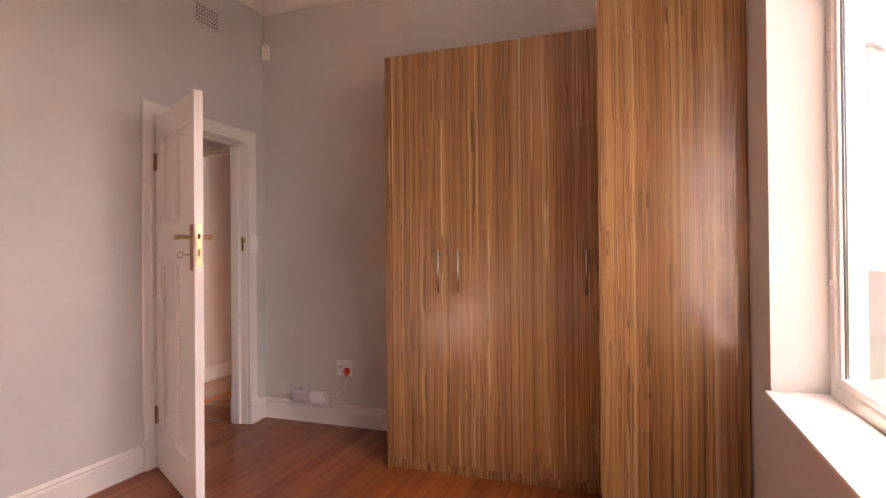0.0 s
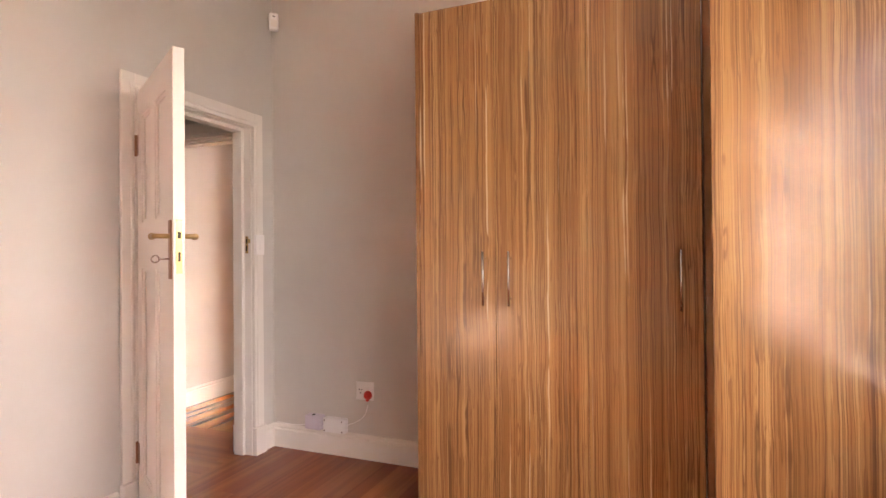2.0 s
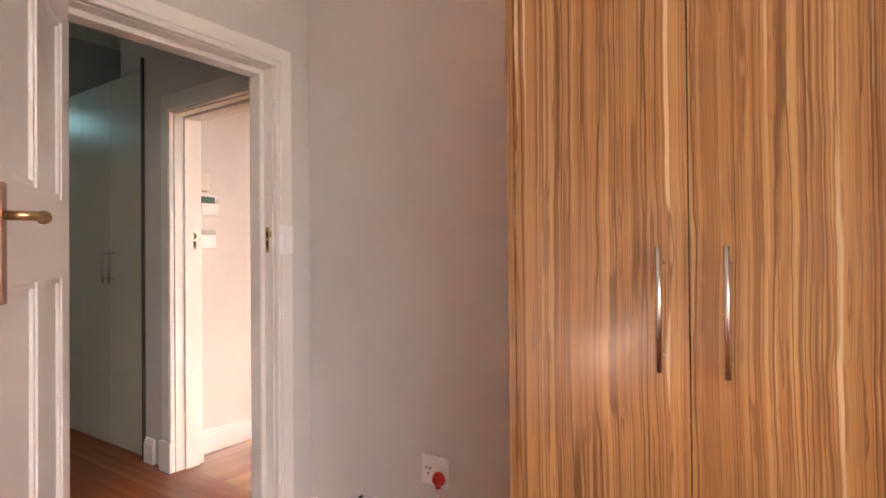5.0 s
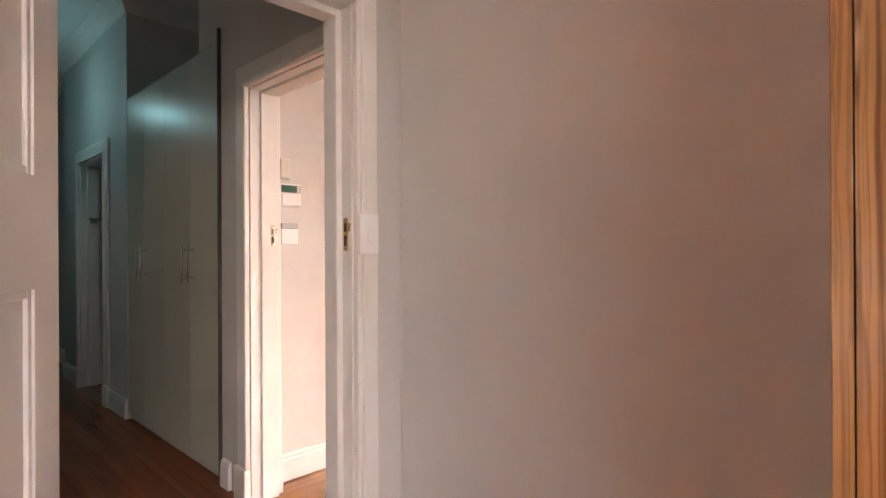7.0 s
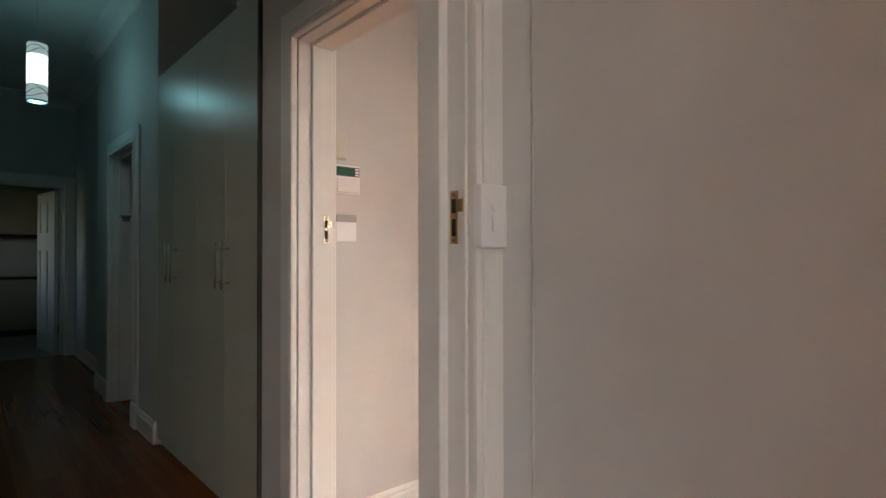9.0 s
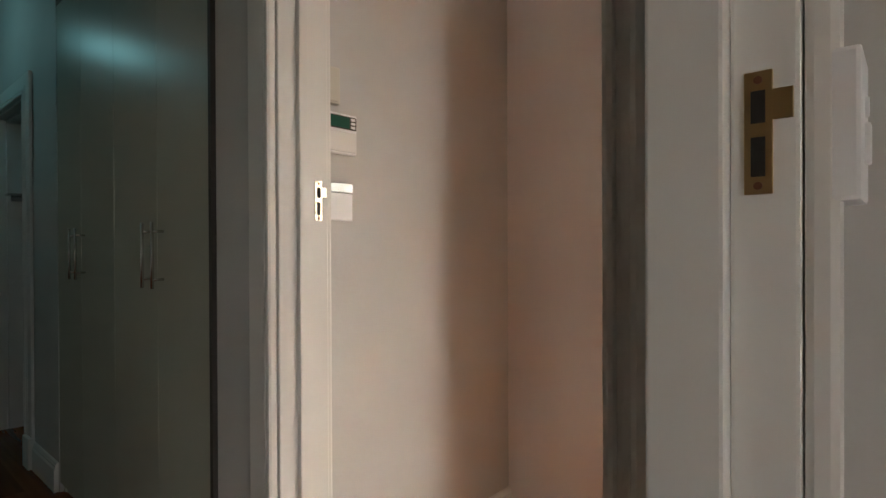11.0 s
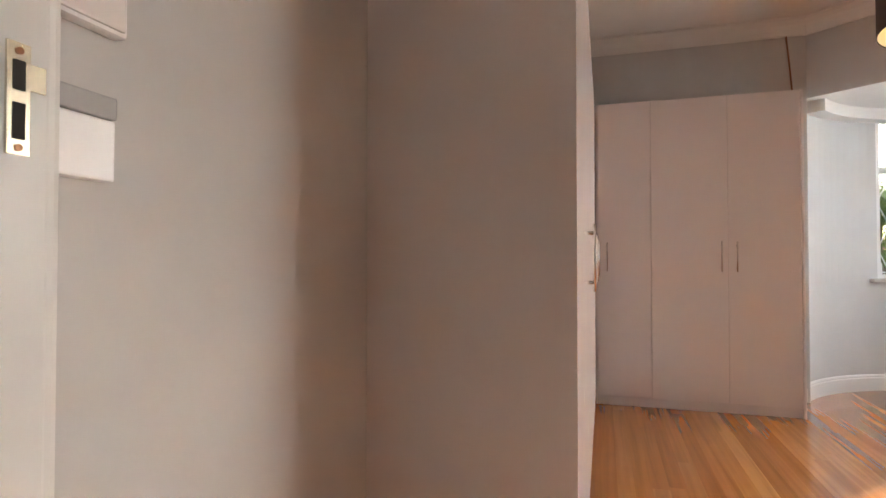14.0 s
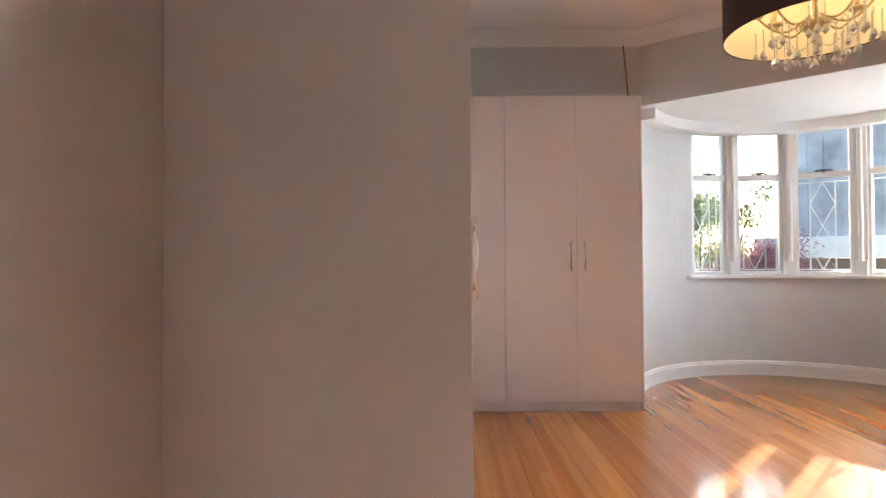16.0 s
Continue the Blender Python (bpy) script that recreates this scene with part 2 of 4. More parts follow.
BASE_PROFILE = [(0.0, 0.0), (0.020, 0.0), (0.020, 0.112), (0.014, 0.122), (0.016, 0.130), (0.008, 0.142), (0.0, 0.145)]
CEILING = 3.15
COVE = [(0.0, CEILING), (0.0, CEILING - 0.125), (0.012, CEILING - 0.125), (0.014, CEILING - 0.112), (0.03, CEILING - 0.075),
        (0.06, CEILING - 0.042), (0.10, CEILING - 0.022), (0.115, CEILING - 0.018), (0.118, CEILING)]


def skirting(path):
    return structure(sweep("baseboard", path, BASE_PROFILE, TRIM), "white gloss-painted moulded timber skirting along the wall", "skirting board")


def cornice(path, closed=False):
    return structure(sweep("trim", path, COVE, CEIL, closed), "white painted coved plaster cornice under the ceiling", "cornice")


def wall(name, axis, lo, hi, a, b, openings=(), top=CEILING, label="plain plastered wall in pale warm grey paint"):
    """A wall between lo and hi across its thickness, from a to b along it; openings are (from, to, bottom, top)."""
    cells = []
    at = a
    for o0, o1, z0, z1 in sorted(openings):
        cells.append((at, o0, 0, top))
        if z0 > 0:
            cells.append((o0, o1, 0, z0))
        if z1 < top:
            cells.append((o0, o1, z1, top))
        at = o1
    cells.append((at, b, 0, top))
    bm = bmesh.new()
    for c0, c1, z0, z1 in cells:
        if axis == "x":
            box(bm, lo, hi, c0, c1, z0, z1)
        else:
            box(bm, c0, c1, lo, hi, z0, z1)
    bmesh.ops.remove_doubles(bm, verts=bm.verts, dist=0.0005)
    return structure(finish(name, bm, WALL), label, "wall")


# ---- structure: bedroom (x 0..3.08), hall (x -7.3..-0.15), bay room (x -1.27..3.3) ----
wall("wall_west", "x", -0.115, 0.0, -2.6, 3.945, [(2.91, 3.782, 0, 2.05)])
wall("wall_divide", "y", 3.965, 4.10, -5.1, 3.42, [(-1.165, -0.257, 0, 2.075), (-3.09, -1.467, 0, CEILING), (-4.495, -3.635, 0, 2.075)])
structure(block("wall_divide_face", WALL, None, -0.115, 3.08, 3.945, 3.965, 0, CEILING), "pale grey plastered wall behind the zebrano wardrobe", "wall")
wall("wall_hall_far", "y", 4.10, 4.235, -7.42, -5.1)
wall("wall_east", "x", 3.08, 3.36, -2.6, 3.965, [(0.35, 2.65, 0.735, 2.32)])
wall("wall_south", "y", -2.75, -2.6, -0.15, 3.36)
wall("wall_hall_south", "y", 2.65, 2.78, -7.3, -0.115)
wall("wall_hall_end", "x", -7.42, -7.3, 2.65, 4.10, [(3.095, 3.985, 0, 2.105)])
wall("wall_bay_room_west", "x", -1.40, -1.27, 4.10, 8.95)
wall("wall_bay_room_north", "y", 8.82, 8.95, -1.27, 1.02)
wall("wall_bay_room_east", "x", 3.27, 3.42, 4.10, 7.05)

# alcove above and behind the hall cupboards
structure(blocks("wall_alcove", WALL, None, [(-3.13, -1.40, 4.60, 4.68, 0, CEILING), (-3.17, -3.09, 4.10, 4.68, 0, CEILING), (-1.467, -1.40, 4.10, 4.60, 0, CEILING), (-1.76, -1.469, 3.967, 4.595, 2.385, CEILING)]),
          "plain painted sides of a cupboard alcove", "wall")
# small dark room behind the third doorway
structure(blocks("wall_side_room", WALL, None, [(-5.6, -3.25, 5.6, 5.7, 0, CEILING), (-5.7, -5.6, 4.10, 5.7, 0, CEILING), (-3.25, -3.17, 4.10, 5.7, 0, CEILING)]),
          "plain walls of an unlit side room", "wall")
# kitchen shell
structure(blocks("wall_kitchen", WALL, None, [(-10.3, -9.0, 1.6, 1.72, 0, CEILING), (-8.0, -7.42, 1.6, 1.72, 0, CEILING), (-9.0, -8.0, 1.6, 1.72, 0, 1.1), (-9.0, -8.0, 1.6, 1.72, 2.1, CEILING), (-10.3, -7.42, 5.2, 5.32, 0, CEILING), (-10.42, -10.3, 1.6, 5.32, 0, CEILING),
                                              (-7.42, -7.30, 1.6, 2.65, 0, CEILING), (-7.42, -7.30, 4.235, 5.2, 0, CEILING)]), "plain painted kitchen walls", "wall")
structure(block("ceiling", CEIL, None, -10.5, 4.2, -2.75, 10.0, CEILING, CEILING + 0.12), "white painted plaster ceiling", "ceiling")
structure(block("floor", DARK, None, -7.36, 3.36, -2.7, 4.1, -0.14, -0.022), "dark timber floor of narrow varnished boards", "floor")
structure(block("floor_bay_room", DARK, None, -1.35, 3.9, 4.1, 9.75, -0.14, -0.022), "honey-coloured pine board floor with a glossy varnish", "floor")

# bay: centre, radius and chord of the rounded bay in the corner of the room
BAY_C, BAY_R = Vector((2.25, 8.12)), 1.45
CH0, CH1 = Vector((1.02, 8.82)), Vector((3.27, 7.05))
CH_DIR = (CH1 - CH0).normalized()
CH_OUT = Vector((-CH_DIR.y, CH_DIR.x))
if CH_OUT.dot(BAY_C - CH0) < 0:
    CH_OUT = -CH_OUT


def bay_point(deg, r=BAY_R):
    return Vector((BAY_C.x + r * math.cos(radians(deg)), BAY_C.y + r * math.sin(radians(deg))))


A0 = math.degrees(math.atan2(*(CH0 - BAY_C).yx))
A1 = math.degrees(math.atan2(*(CH1 - BAY_C).yx))
SILL, HEAD, TRANSOM = 1.0, 2.45, 1.985
PIERS = [109.5, 90.6, 70, 48, 27, 6, -14]        # mullion centres round the bay


def arc_wall(name, z0, z1, r0, r1, a0, a1, mat, steps=150, label="curved wall below the bay window in pale paint"):
    bm = bmesh.new()
    rows = []
    for i in range(steps + 1):
        a = a0 + (a1 - a0) * i / steps
        p, q = bay_point(a, r0), bay_point(a, r1)
        rows.append([bm.verts.new((*v, z)) for v, z in ((p, z0), (q, z0), (q, z1), (p, z1))])
    for a, b in zip(rows, rows[1:]):
        for j in range(4):
            bm.faces.new((a[j], a[(j + 1) % 4], b[(j + 1) % 4], b[j]))
    bm.faces.new(rows[0]), bm.faces.new(rows[-1])
    return structure(finish(name, bm, mat), label, "wall")


arc_wall("wall_bay", 0, SILL - 0.03, BAY_R, BAY_R + 0.22, A0, A1, WALL)
arc_wall("wall_bay_head", HEAD, 2.62, BAY_R, BAY_R + 0.22, A0, A1, WALL)
arc_wall("wall_bay_side", SILL - 0.03, HEAD, BAY_R, BAY_R + 0.22, A0, PIERS[0], WALL, 12)
arc_wall("wall_bay_side_far", SILL - 0.03, HEAD, BAY_R, BAY_R + 0.22, PIERS[-1], A1, WALL, 12)
arc_wall("trim_pelmet", HEAD - 0.05, 2.5, BAY_R - 0.14, BAY_R - 0.005, A0 - 4, A1 + 4, TRIM, label="curved white painted pelmet box above the bay window")


def diagonal_header():
    bm = bmesh.new()
    d = CH_OUT * 0.12
    ring = [CH0, CH1, CH1 + d, CH0 + d]
    lo, hi = [bm.verts.new((*p, 2.505)) for p in ring], [bm.verts.new((*p, CEILING)) for p in ring]
    bm.faces.new(lo), bm.faces.new(hi)
    for j in range(4):
        bm.faces.new((lo[j], lo[(j + 1) % 4], hi[(j + 1) % 4], hi[j]))
    structure(finish("wall_bay_header", bm, WALL), "plain painted wall above the bay opening", "wall")
    bm = bmesh.new()
    pts = [CH0 + CH_OUT * 0.004] + [bay_point(A0 + (A1 - A0) * i / 30, BAY_R + 0.22) for i in range(31)] + [CH1 + CH_OUT * 0.004]
    lo, hi = [bm.verts.new((*p, 2.501)) for p in pts], [bm.verts.new((*p, 2.62)) for p in pts]
    bm.faces.new(lo), bm.faces.new(hi)
    for j in range(len(pts)):
        k = (j + 1) % len(pts)
        bm.faces.new((lo[j], lo[k], hi[k], hi[j]))
    structure(finish("ceiling_bay", bm, CEIL), "low white ceiling of the rounded bay", "ceiling")


diagonal_header()
cornice([(0, -2.6), (3.08, -2.6), (3.08, 3.945), (0, 3.945)], True)
cornice([(-7.3, 2.78), (-0.115, 2.78), (-0.115, 3.965), (-1.76, 3.965), (-1.76, 4.60), (-3.09, 4.60), (-3.09, 3.965), (-5.1, 3.965), (-5.1, 4.10), (-7.3, 4.10)], True)
cornice([(-1.27, 4.10), (3.27, 4.10), tuple(CH1), tuple(CH0), (-1.27, 8.82)], True)
arc = [tuple(bay_point(A1 + (A0 - A1) * i / 120)) for i in range(121)]
skirting([(3.27, 4.10)] + arc + [(0.83, 8.82)])
skirting([(-1.27, 5.18), (-1.27, 4.12)])
skirting([(1.30, 3.945), (0.0, 3.945), (0, 3.85)])
skirting([(0, 2.85), (0, -2.6), (3.08, -2.6), (3.08, 2.98)])
skirting([(-1.36, 3.965), (-1.455, 3.965)])
skirting([(-3.10, 3.965), (-3.54, 3.965)])
skirting([(-4.59, 3.965), (-5.1, 3.965), (-5.1, 4.10), (-7.3, 4.10)])
skirting([(-7.3, 2.98), (-7.3, 2.78), (-0.115, 2.78), (-0.115, 2.83)])


# ---- doors and door frames ----
def door_frame(name, m, w, h, t, rebate, label, reach=None, broad=0.115):
    """A timber frame in an opening: local x across it, front at y = 0, thickness t towards +y; reach: how far the casing may run past the far jamb."""
    e = base(name, m, label, "door frame", "", "structure")
    n, k = 0.043, 0.05
    far = 0.17 if reach is None else reach
    if rebate == "front":
        near, deep, off, back = (0.0, 0.0), (0.020, 0.020), 0.0, (0.010, 0.006)
    else:
        near, deep, off, back = (-0.013, -0.036), (0.0, -0.020), 0.016, (0.016, -0.003)
    for y0, y1, (a, b) in ((-0.004, k, near), (k, t + 0.004, deep)):
        blocks("jamb", TRIM, e, [(-n, a, y0, y1, 0, h + n), (w - b, w + n, y0, y1, 0, h + n), (a, w - b, y0, y1, h - a, h + n)], 0.004)
    for sgn, y, ol, o in ((-1, 0.0, off, off + (0.02 if off else 0.0)), (1, t, *back)):
        for lo, hi, thick, soft in ((0.020, broad, 0.016, 0.004), (0.003, 0.0215, 0.027, 0.008), (0.030, 0.046, 0.021, 0.005)):
            ya, yb = sorted((y + sgn * 0.0045, y + sgn * (0.0045 + thick)))
            end = min(hi + o, far)
            rows = [(-hi - ol, -lo - ol, ya, yb, 0.17, h + hi + ol), (-lo - ol, w + min(lo + o, far), ya, yb, h + lo + ol, h + hi + ol)]
            if end > lo + o + 0.003:
                rows.append((w + lo + o, w + end, ya, yb, 0.17, h + hi + ol))
            blocks("casing", TRIM, e, rows, soft)
        ya, yb = sorted((y + sgn * 0.0045, y + sgn * 0.038))
        blocks("plinth_block", TRIM, e, [(-broad - 0.005 - ol, -0.002 - ol, ya, yb, 0, 0.17), (w + 0.002 + o, w + min(broad + 0.005 + o, far), ya, yb, 0, 0.17)], 0.005)
    return e


def strike_plate(m, label, mat):
    e = base("strike_plate", m, label, "strike plate")
    bm = bmesh.new()
    box(bm, -0.011, 0.011, -0.002, 0.0015, -0.053, 0.053, 0.0008)
    box(bm, 0.0095, 0.026, -0.002, 0.0015, 0.010, 0.036, 0.0008)
    finish("plate", bm, mat, e)
    blocks("bolt_hole", DARK, e, [(-0.0055, 0.0055, -0.003, -0.0015, 0.008, 0.036), (-0.0055, 0.0055, -0.003, -0.0015, -0.038, -0.004)])
    bm = bmesh.new()
    for z in (0.045, -0.046):
        tube(bm, (0, -0.0035, z), (0, 0, z), 0.0035, seg=10)
    tagged(finish("screw", bm, BRONZE, e), kind="stuff")
    return e


def panel_leaf(parent, w, h, columns, rows, t=0.04):
    """The leaf of a panelled door: x from the hinge, thickness t; rows are (bottom, top) of the panels, columns their (from, to)."""
    frame_rows = [(0, columns[0][0], 0, t, 0, h), (columns[-1][1], w, 0, t, 0, h)]
    for (a0, a1), (b0, b1) in zip(columns, columns[1:]):
        frame_rows.append((a1, b0, 0, t, 0, h))
    for c0, c1 in columns:
        zs = [0] + [z for r in rows for z in r] + [h]
        for z0, z1 in zip(zs[::2], zs[1::2]):
            frame_rows.append((c0, c1, 0, t, z0, z1))
    bm = bmesh.new()
    for r in frame_rows:
        box(bm, *r)
    bmesh.ops.remove_doubles(bm, verts=bm.verts, dist=0.0004)
    leaf = finish("leaf", bm, TRIM, parent)
    for c0, c1 in columns:
        for z0, z1 in rows:
            block("panel", TRIM, parent, c0, c1, 0.014, t - 0.014, z0, z1)
            bm = bmesh.new()
            for y0, y1, ins in ((0.004, 0.0139, 0.016), (t - 0.0139, t - 0.004, 0.016)):
                box(bm, c0, c0 + ins, y0, y1, z0, z1, 0.004)
                box(bm, c1 - ins, c1, y0, y1, z0, z1, 0.004)
                box(bm, c0 + ins, c1 - ins, y0, y1, z0, z0 + ins, 0.004)
                box(bm, c0 + ins, c1 - ins, y0, y1, z1 - ins, z1, 0.004)
            finish("panel_moulding", bm, TRIM, parent)
    return leaf


def lever_set(parent, x, z, t, toward):
    """Long backplates with lever handles on both faces, a key in the bedroom side."""
    for y, s in ((0, -1), (t, 1)):
        ya, yb = sorted((y, y + s * 0.005))
        block("backplate", BRONZE, parent, x - 0.02, x + 0.02, ya, yb, z - 0.16, z + 0.06, bevel=0.002)
        bm = bmesh.new()
        tube(bm, (x, y + s * 0.004, z), (x, y + s * 0.055, z), 0.009)
        tube(bm, (x, y + s * 0.05, z), (x + toward * 0.040, y + s * 0.055, z), 0.0085, 0.0105)
        tube(bm, (x + toward * 0.040, y + s * 0.055, z), (x + toward * 0.052, y + s * 0.055, z), 0.013)
        finish("lever", bm, BRASS, parent, True)
    bm = bmesh.new()
    tube(bm, (x, -0.005, z - 0.085), (x, -0.04, z - 0.085), 0.003)
    for k in range(14):
        a, b = 2 * math.pi * k / 14, 2 * math.pi * (k + 1) / 14
        tube(bm, (x, -0.053 + 0.013 * math.cos(a), z - 0.085 + 0.013 * math.sin(a)), (x, -0.053 + 0.013 * math.cos(b), z - 0.085 + 0.013 * math.sin(b)), 0.0028, seg=8)
    finish("key", bm, STEEL, parent, True)


def hinges(parent, zs):
    bm = bmesh.new()
    for z in zs:
        tube(bm, (-0.002, -0.006, z - 0.05), (-0.002, -0.006, z + 0.05), 0.006, seg=10)
        box(bm, -0.001, 0.03, -0.0015, 0.0005, z - 0.048, z + 0.048)
    finish("hinge", bm, BRONZE, parent)


door_frame("door_frame_bedroom", pose(0, 2.955, 0, 0, 0, 90), 0.782, 2.02, 0.115, "front", "white gloss-painted moulded timber frame round the bedroom doorway", None, 0.092)
door_frame("door_frame_bay_room", pose(-1.12, 3.965, 0), 0.818, 2.03, 0.135, "back", "white gloss-painted moulded timber frame round an open doorway")
door_frame("door_frame_side_room", pose(-4.45, 3.965, 0), 0.77, 2.03, 0.135, "back", "white painted timber frame of a dim side doorway")
door_frame("door_frame_kitchen", pose(-7.3, 3.14, 0, 0, 0, 90), 0.80, 2.06, 0.12, "back", "white painted timber frame of the kitchen doorway", 0.15)
strike_plate(pose(-0.027, 3.7365, 1.298), "small brass strike plate on the white door jamb", BRASS)
strike_plate(pose(-1.1195, 4.072, 1.323, 0, 0, 90), "bright brass strike plate on the white door jamb", PALEBRASS)

LEAF_TURN = -29.7
bedroom_door = base("door_1", pose(0.050, 2.922, 0.008, 0, 0, LEAF_TURN), "open white gloss-painted panelled timber door with brass lever", "door", "", "structure")
panel_leaf(bedroom_door, 0.735, 2.0, [(0.11, 0.317), (0.408, 0.615)], [(0.21, 1.17), (1.38, 1.87)])
lever_set(bedroom_door, 0.694, 1.30, 0.04, -1)
hinges(bedroom_door, (0.3, 1.75))
block("lock_faceplate", BRASS, bedroom_door, 0.7345, 0.737, 0.009, 0.031, 1.16, 1.36, bevel=0.0008)
blocks("latch_slot", DARK, bedroom_door, [(0.7365, 0.738, 0.014, 0.026, 1.29, 1.315), (0.7365, 0.738, 0.016, 0.024, 1.205, 1.24)])

kitchen_door = base("door_2", pose(-7.42, 3.93, 0.008, 0, 0, 188), "white painted panelled door standing open into the kitchen", "door", "", "structure")
panel_leaf(kitchen_door, 0.74, 2.02, [(0.10, 0.325), (0.415, 0.64)], [(0.22, 1.28), (1.50, 1.90)])
hinges(kitchen_door, (0.3, 1.75))


# ---- fitted cupboards ----
def bar_handle(parent, x, z0, z1, r=0.0052, out=0.037):
    bm = bmesh.new()
    tube(bm, (x, -out, z0), (x, -out, z1), r, seg=16)
    for z in (z0 + 0.03, z1 - 0.03):
        tube(bm, (x, 0.001, z), (x, -out, z), r * 0.9, seg=12)
    ob = finish("handle", bm, STEEL, parent, True)
    return tagged(ob, "brushed steel bar handle")


def cabinet(name, m, w, h, depth, doors, mat, label, plinth=0.07, hz=(1.06, 1.30), gables=(True, True), group="", inset=0.03, hr=0.0054):
    """A floor-standing cupboard: local x along its width, doors at y = 0 facing -y. doors: (from, to, handle x or None)."""
    e = base(name, m, label, "wardrobe", group)
    g = 0.018
    rows = [(g, w - g, 0.021, depth, plinth, h - 0.002)]
    if gables[0]:
        rows.append((0, g, 0.0, depth, 0, h))
    else:
        rows.append((0, g, 0.021, depth, 0, h))
    rows.append((w - g, w, 0.0 if gables[1] else 0.021, depth, 0, h))
    blocks("body", mat, e, rows, 0.0012)
    block("plinth", mat, e, g + 0.001, w - g - 0.001, inset, inset + 0.018, 0.0, plinth - 0.001)
    for x0, x1, hx in doors:
        d = block("door", mat, e, x0 + 0.0012, x1 - 0.0012, 0.0, 0.0185, plinth + 0.006, h - 0.003, bevel=0.0012)
        if hx is not None:
            bar_handle(d, hx, *hz, hr)
    return e


cabinet("wardrobe", pose(1.305, 3.35, 0), 1.195, 2.345, 0.592, [(0.018, 0.378, 0.331), (0.378, 0.768, 0.445), (0.768, 1.193, 1.115)], ZEBRA,
        "tall zebrano-laminate wardrobe with steel bar handles against the wall", 0.055, (1.008, 1.241), (True, False), "zebrano wardrobes")
cabinet("wardrobe", pose(2.502, 3.352, 0, 0, 0, -90), 0.367, 2.345, 0.575, [(0.002, 0.349, None)], ZEBRA,
        "zebrano-laminate corner wardrobe with a plain end panel by the window", 0.055, (1.008, 1.241), (False, True), "zebrano wardrobes")

xs = [-3.085, -2.71, -2.30, -1.885, -1.485]
pull_at = [xs[1] - 0.035, xs[1] + 0.05, xs[3] - 0.035, xs[3] + 0.05]
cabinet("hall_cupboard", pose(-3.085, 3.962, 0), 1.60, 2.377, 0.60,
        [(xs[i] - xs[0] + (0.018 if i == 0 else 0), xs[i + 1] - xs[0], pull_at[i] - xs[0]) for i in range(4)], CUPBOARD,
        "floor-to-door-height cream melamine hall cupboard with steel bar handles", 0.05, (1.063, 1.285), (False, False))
# no real trim: a near-black strip paints the shade in the gap
structure(block("cupboard_gap_shade", SEAL_SHADE, None, -1.4849, -1.468, 3.95, 3.99, 0, 2.44), "dark strip standing in for the shade in the gap beside the hall cupboard", "trim")

ys = [0.018 + 0.472 * k for k in range(7)]
cabinet("wardrobe", pose(-0.662, 5.18, 0, 0, 0, 90), 3.10, 2.435, 0.607,
        [(ys[k], ys[k + 1], (ys[k + 1] - 0.04) if k % 2 == 0 else (ys[k] + 0.04)) for k in range(6)] + [(ys[6], 3.098, None)], MELAMINE,
        "long white melamine wardrobe with steel bar handles on pine floor", 0.07, (1.062, 1.295), (True, False), "white wardrobes")
cabinet("wardrobe", pose(-0.658, 8.28, 0), 1.485, 2.435, 0.535,
        [(0.02, 0.418, 0.09), (0.424, 0.975, 0.923), (0.975, 1.465, 1.03)], MELAMINE,
        "white melamine wardrobe with steel bar handles beside the bay window", 0.07, (1.077, 1.308), (False, True), "white wardrobes", 0.022)


# ---- fittings on the walls ----
def light_switch(m, label):
    e = base("light_switch", m, label, "light switch")
    block("plate", PLASTIC, e, -0.037, 0.037, -0.010, 0.0125, -0.062, 0.062, bevel=0.004)
    block("rocker", PLASTIC, e, -0.009, 0.009, -0.0140, -0.0095, -0.030, 0.004, bevel=0.002)
    bm = bmesh.new()
    tube(bm, (0, -0.0095, 0.018), (0, -0.0125, 0.018), 0.010, 0.008, 20)
    finish("button", bm, PLASTIC, e)
    return e


light_switch(pose(0.034, 3.777, 1.298, 0, 0, 90), "white plastic light switch on the door casing")


def wall_socket(m):
    e = base("wall_socket", m, "white wall socket with a red plug in it", "socket")
    block("plate", PLASTIC, e, -0.06, 0.06, -0.010, 0, -0.055, 0.055, bevel=0.003)
    bm = bmesh.new()
    for dx, dz in ((-0.02, 0.008), (-0.036, 0.008), (-0.028, -0.012)):
        tube(bm, (dx, -0.0115, dz), (dx, -0.009, dz), 0.004, seg=12)
    tagged(finish("pin_hole", bm, DARK, e), kind="stuff")
    bm = bmesh.new()
    tube(bm, (0.025, -0.010, -0.022), (0.025, -0.020, -0.022), 0.026, 0.027, 24)
    tube(bm, (0.025, -0.020, -0.022), (0.025, -0.038, -0.022), 0.027, 0.016, 24)
    box(bm, 0.017, 0.033, -0.03, -0.012, -0.056, -0.04, 0.003)
    tagged(finish("plug", bm, RED, e), "red round plug top")
    blocks("switch", PLASTIC, e, [(0.03, 0.048, -0.0135, -0.0095, 0.02, 0.042)], 0.002)
    return e


wall_socket(pose(0.686, 3.943, 0.41))


def cable(name, pts, r, mat, label, category):
    cu = bpy.data.curves.new(name, "CURVE")
    cu.dimensions, cu.bevel_depth, cu.bevel_resolution = "3D", r, 3
    sp = cu.splines.new("BEZIER")
    sp.bezier_points.add(len(pts) - 1)
    for bp, p in zip(sp.bezier_points, pts):
        bp.co, bp.handle_left_type, bp.handle_right_type = p, "AUTO", "AUTO"
    cu.materials.append(mat)
    return tagged(new(name, cu), label, category)


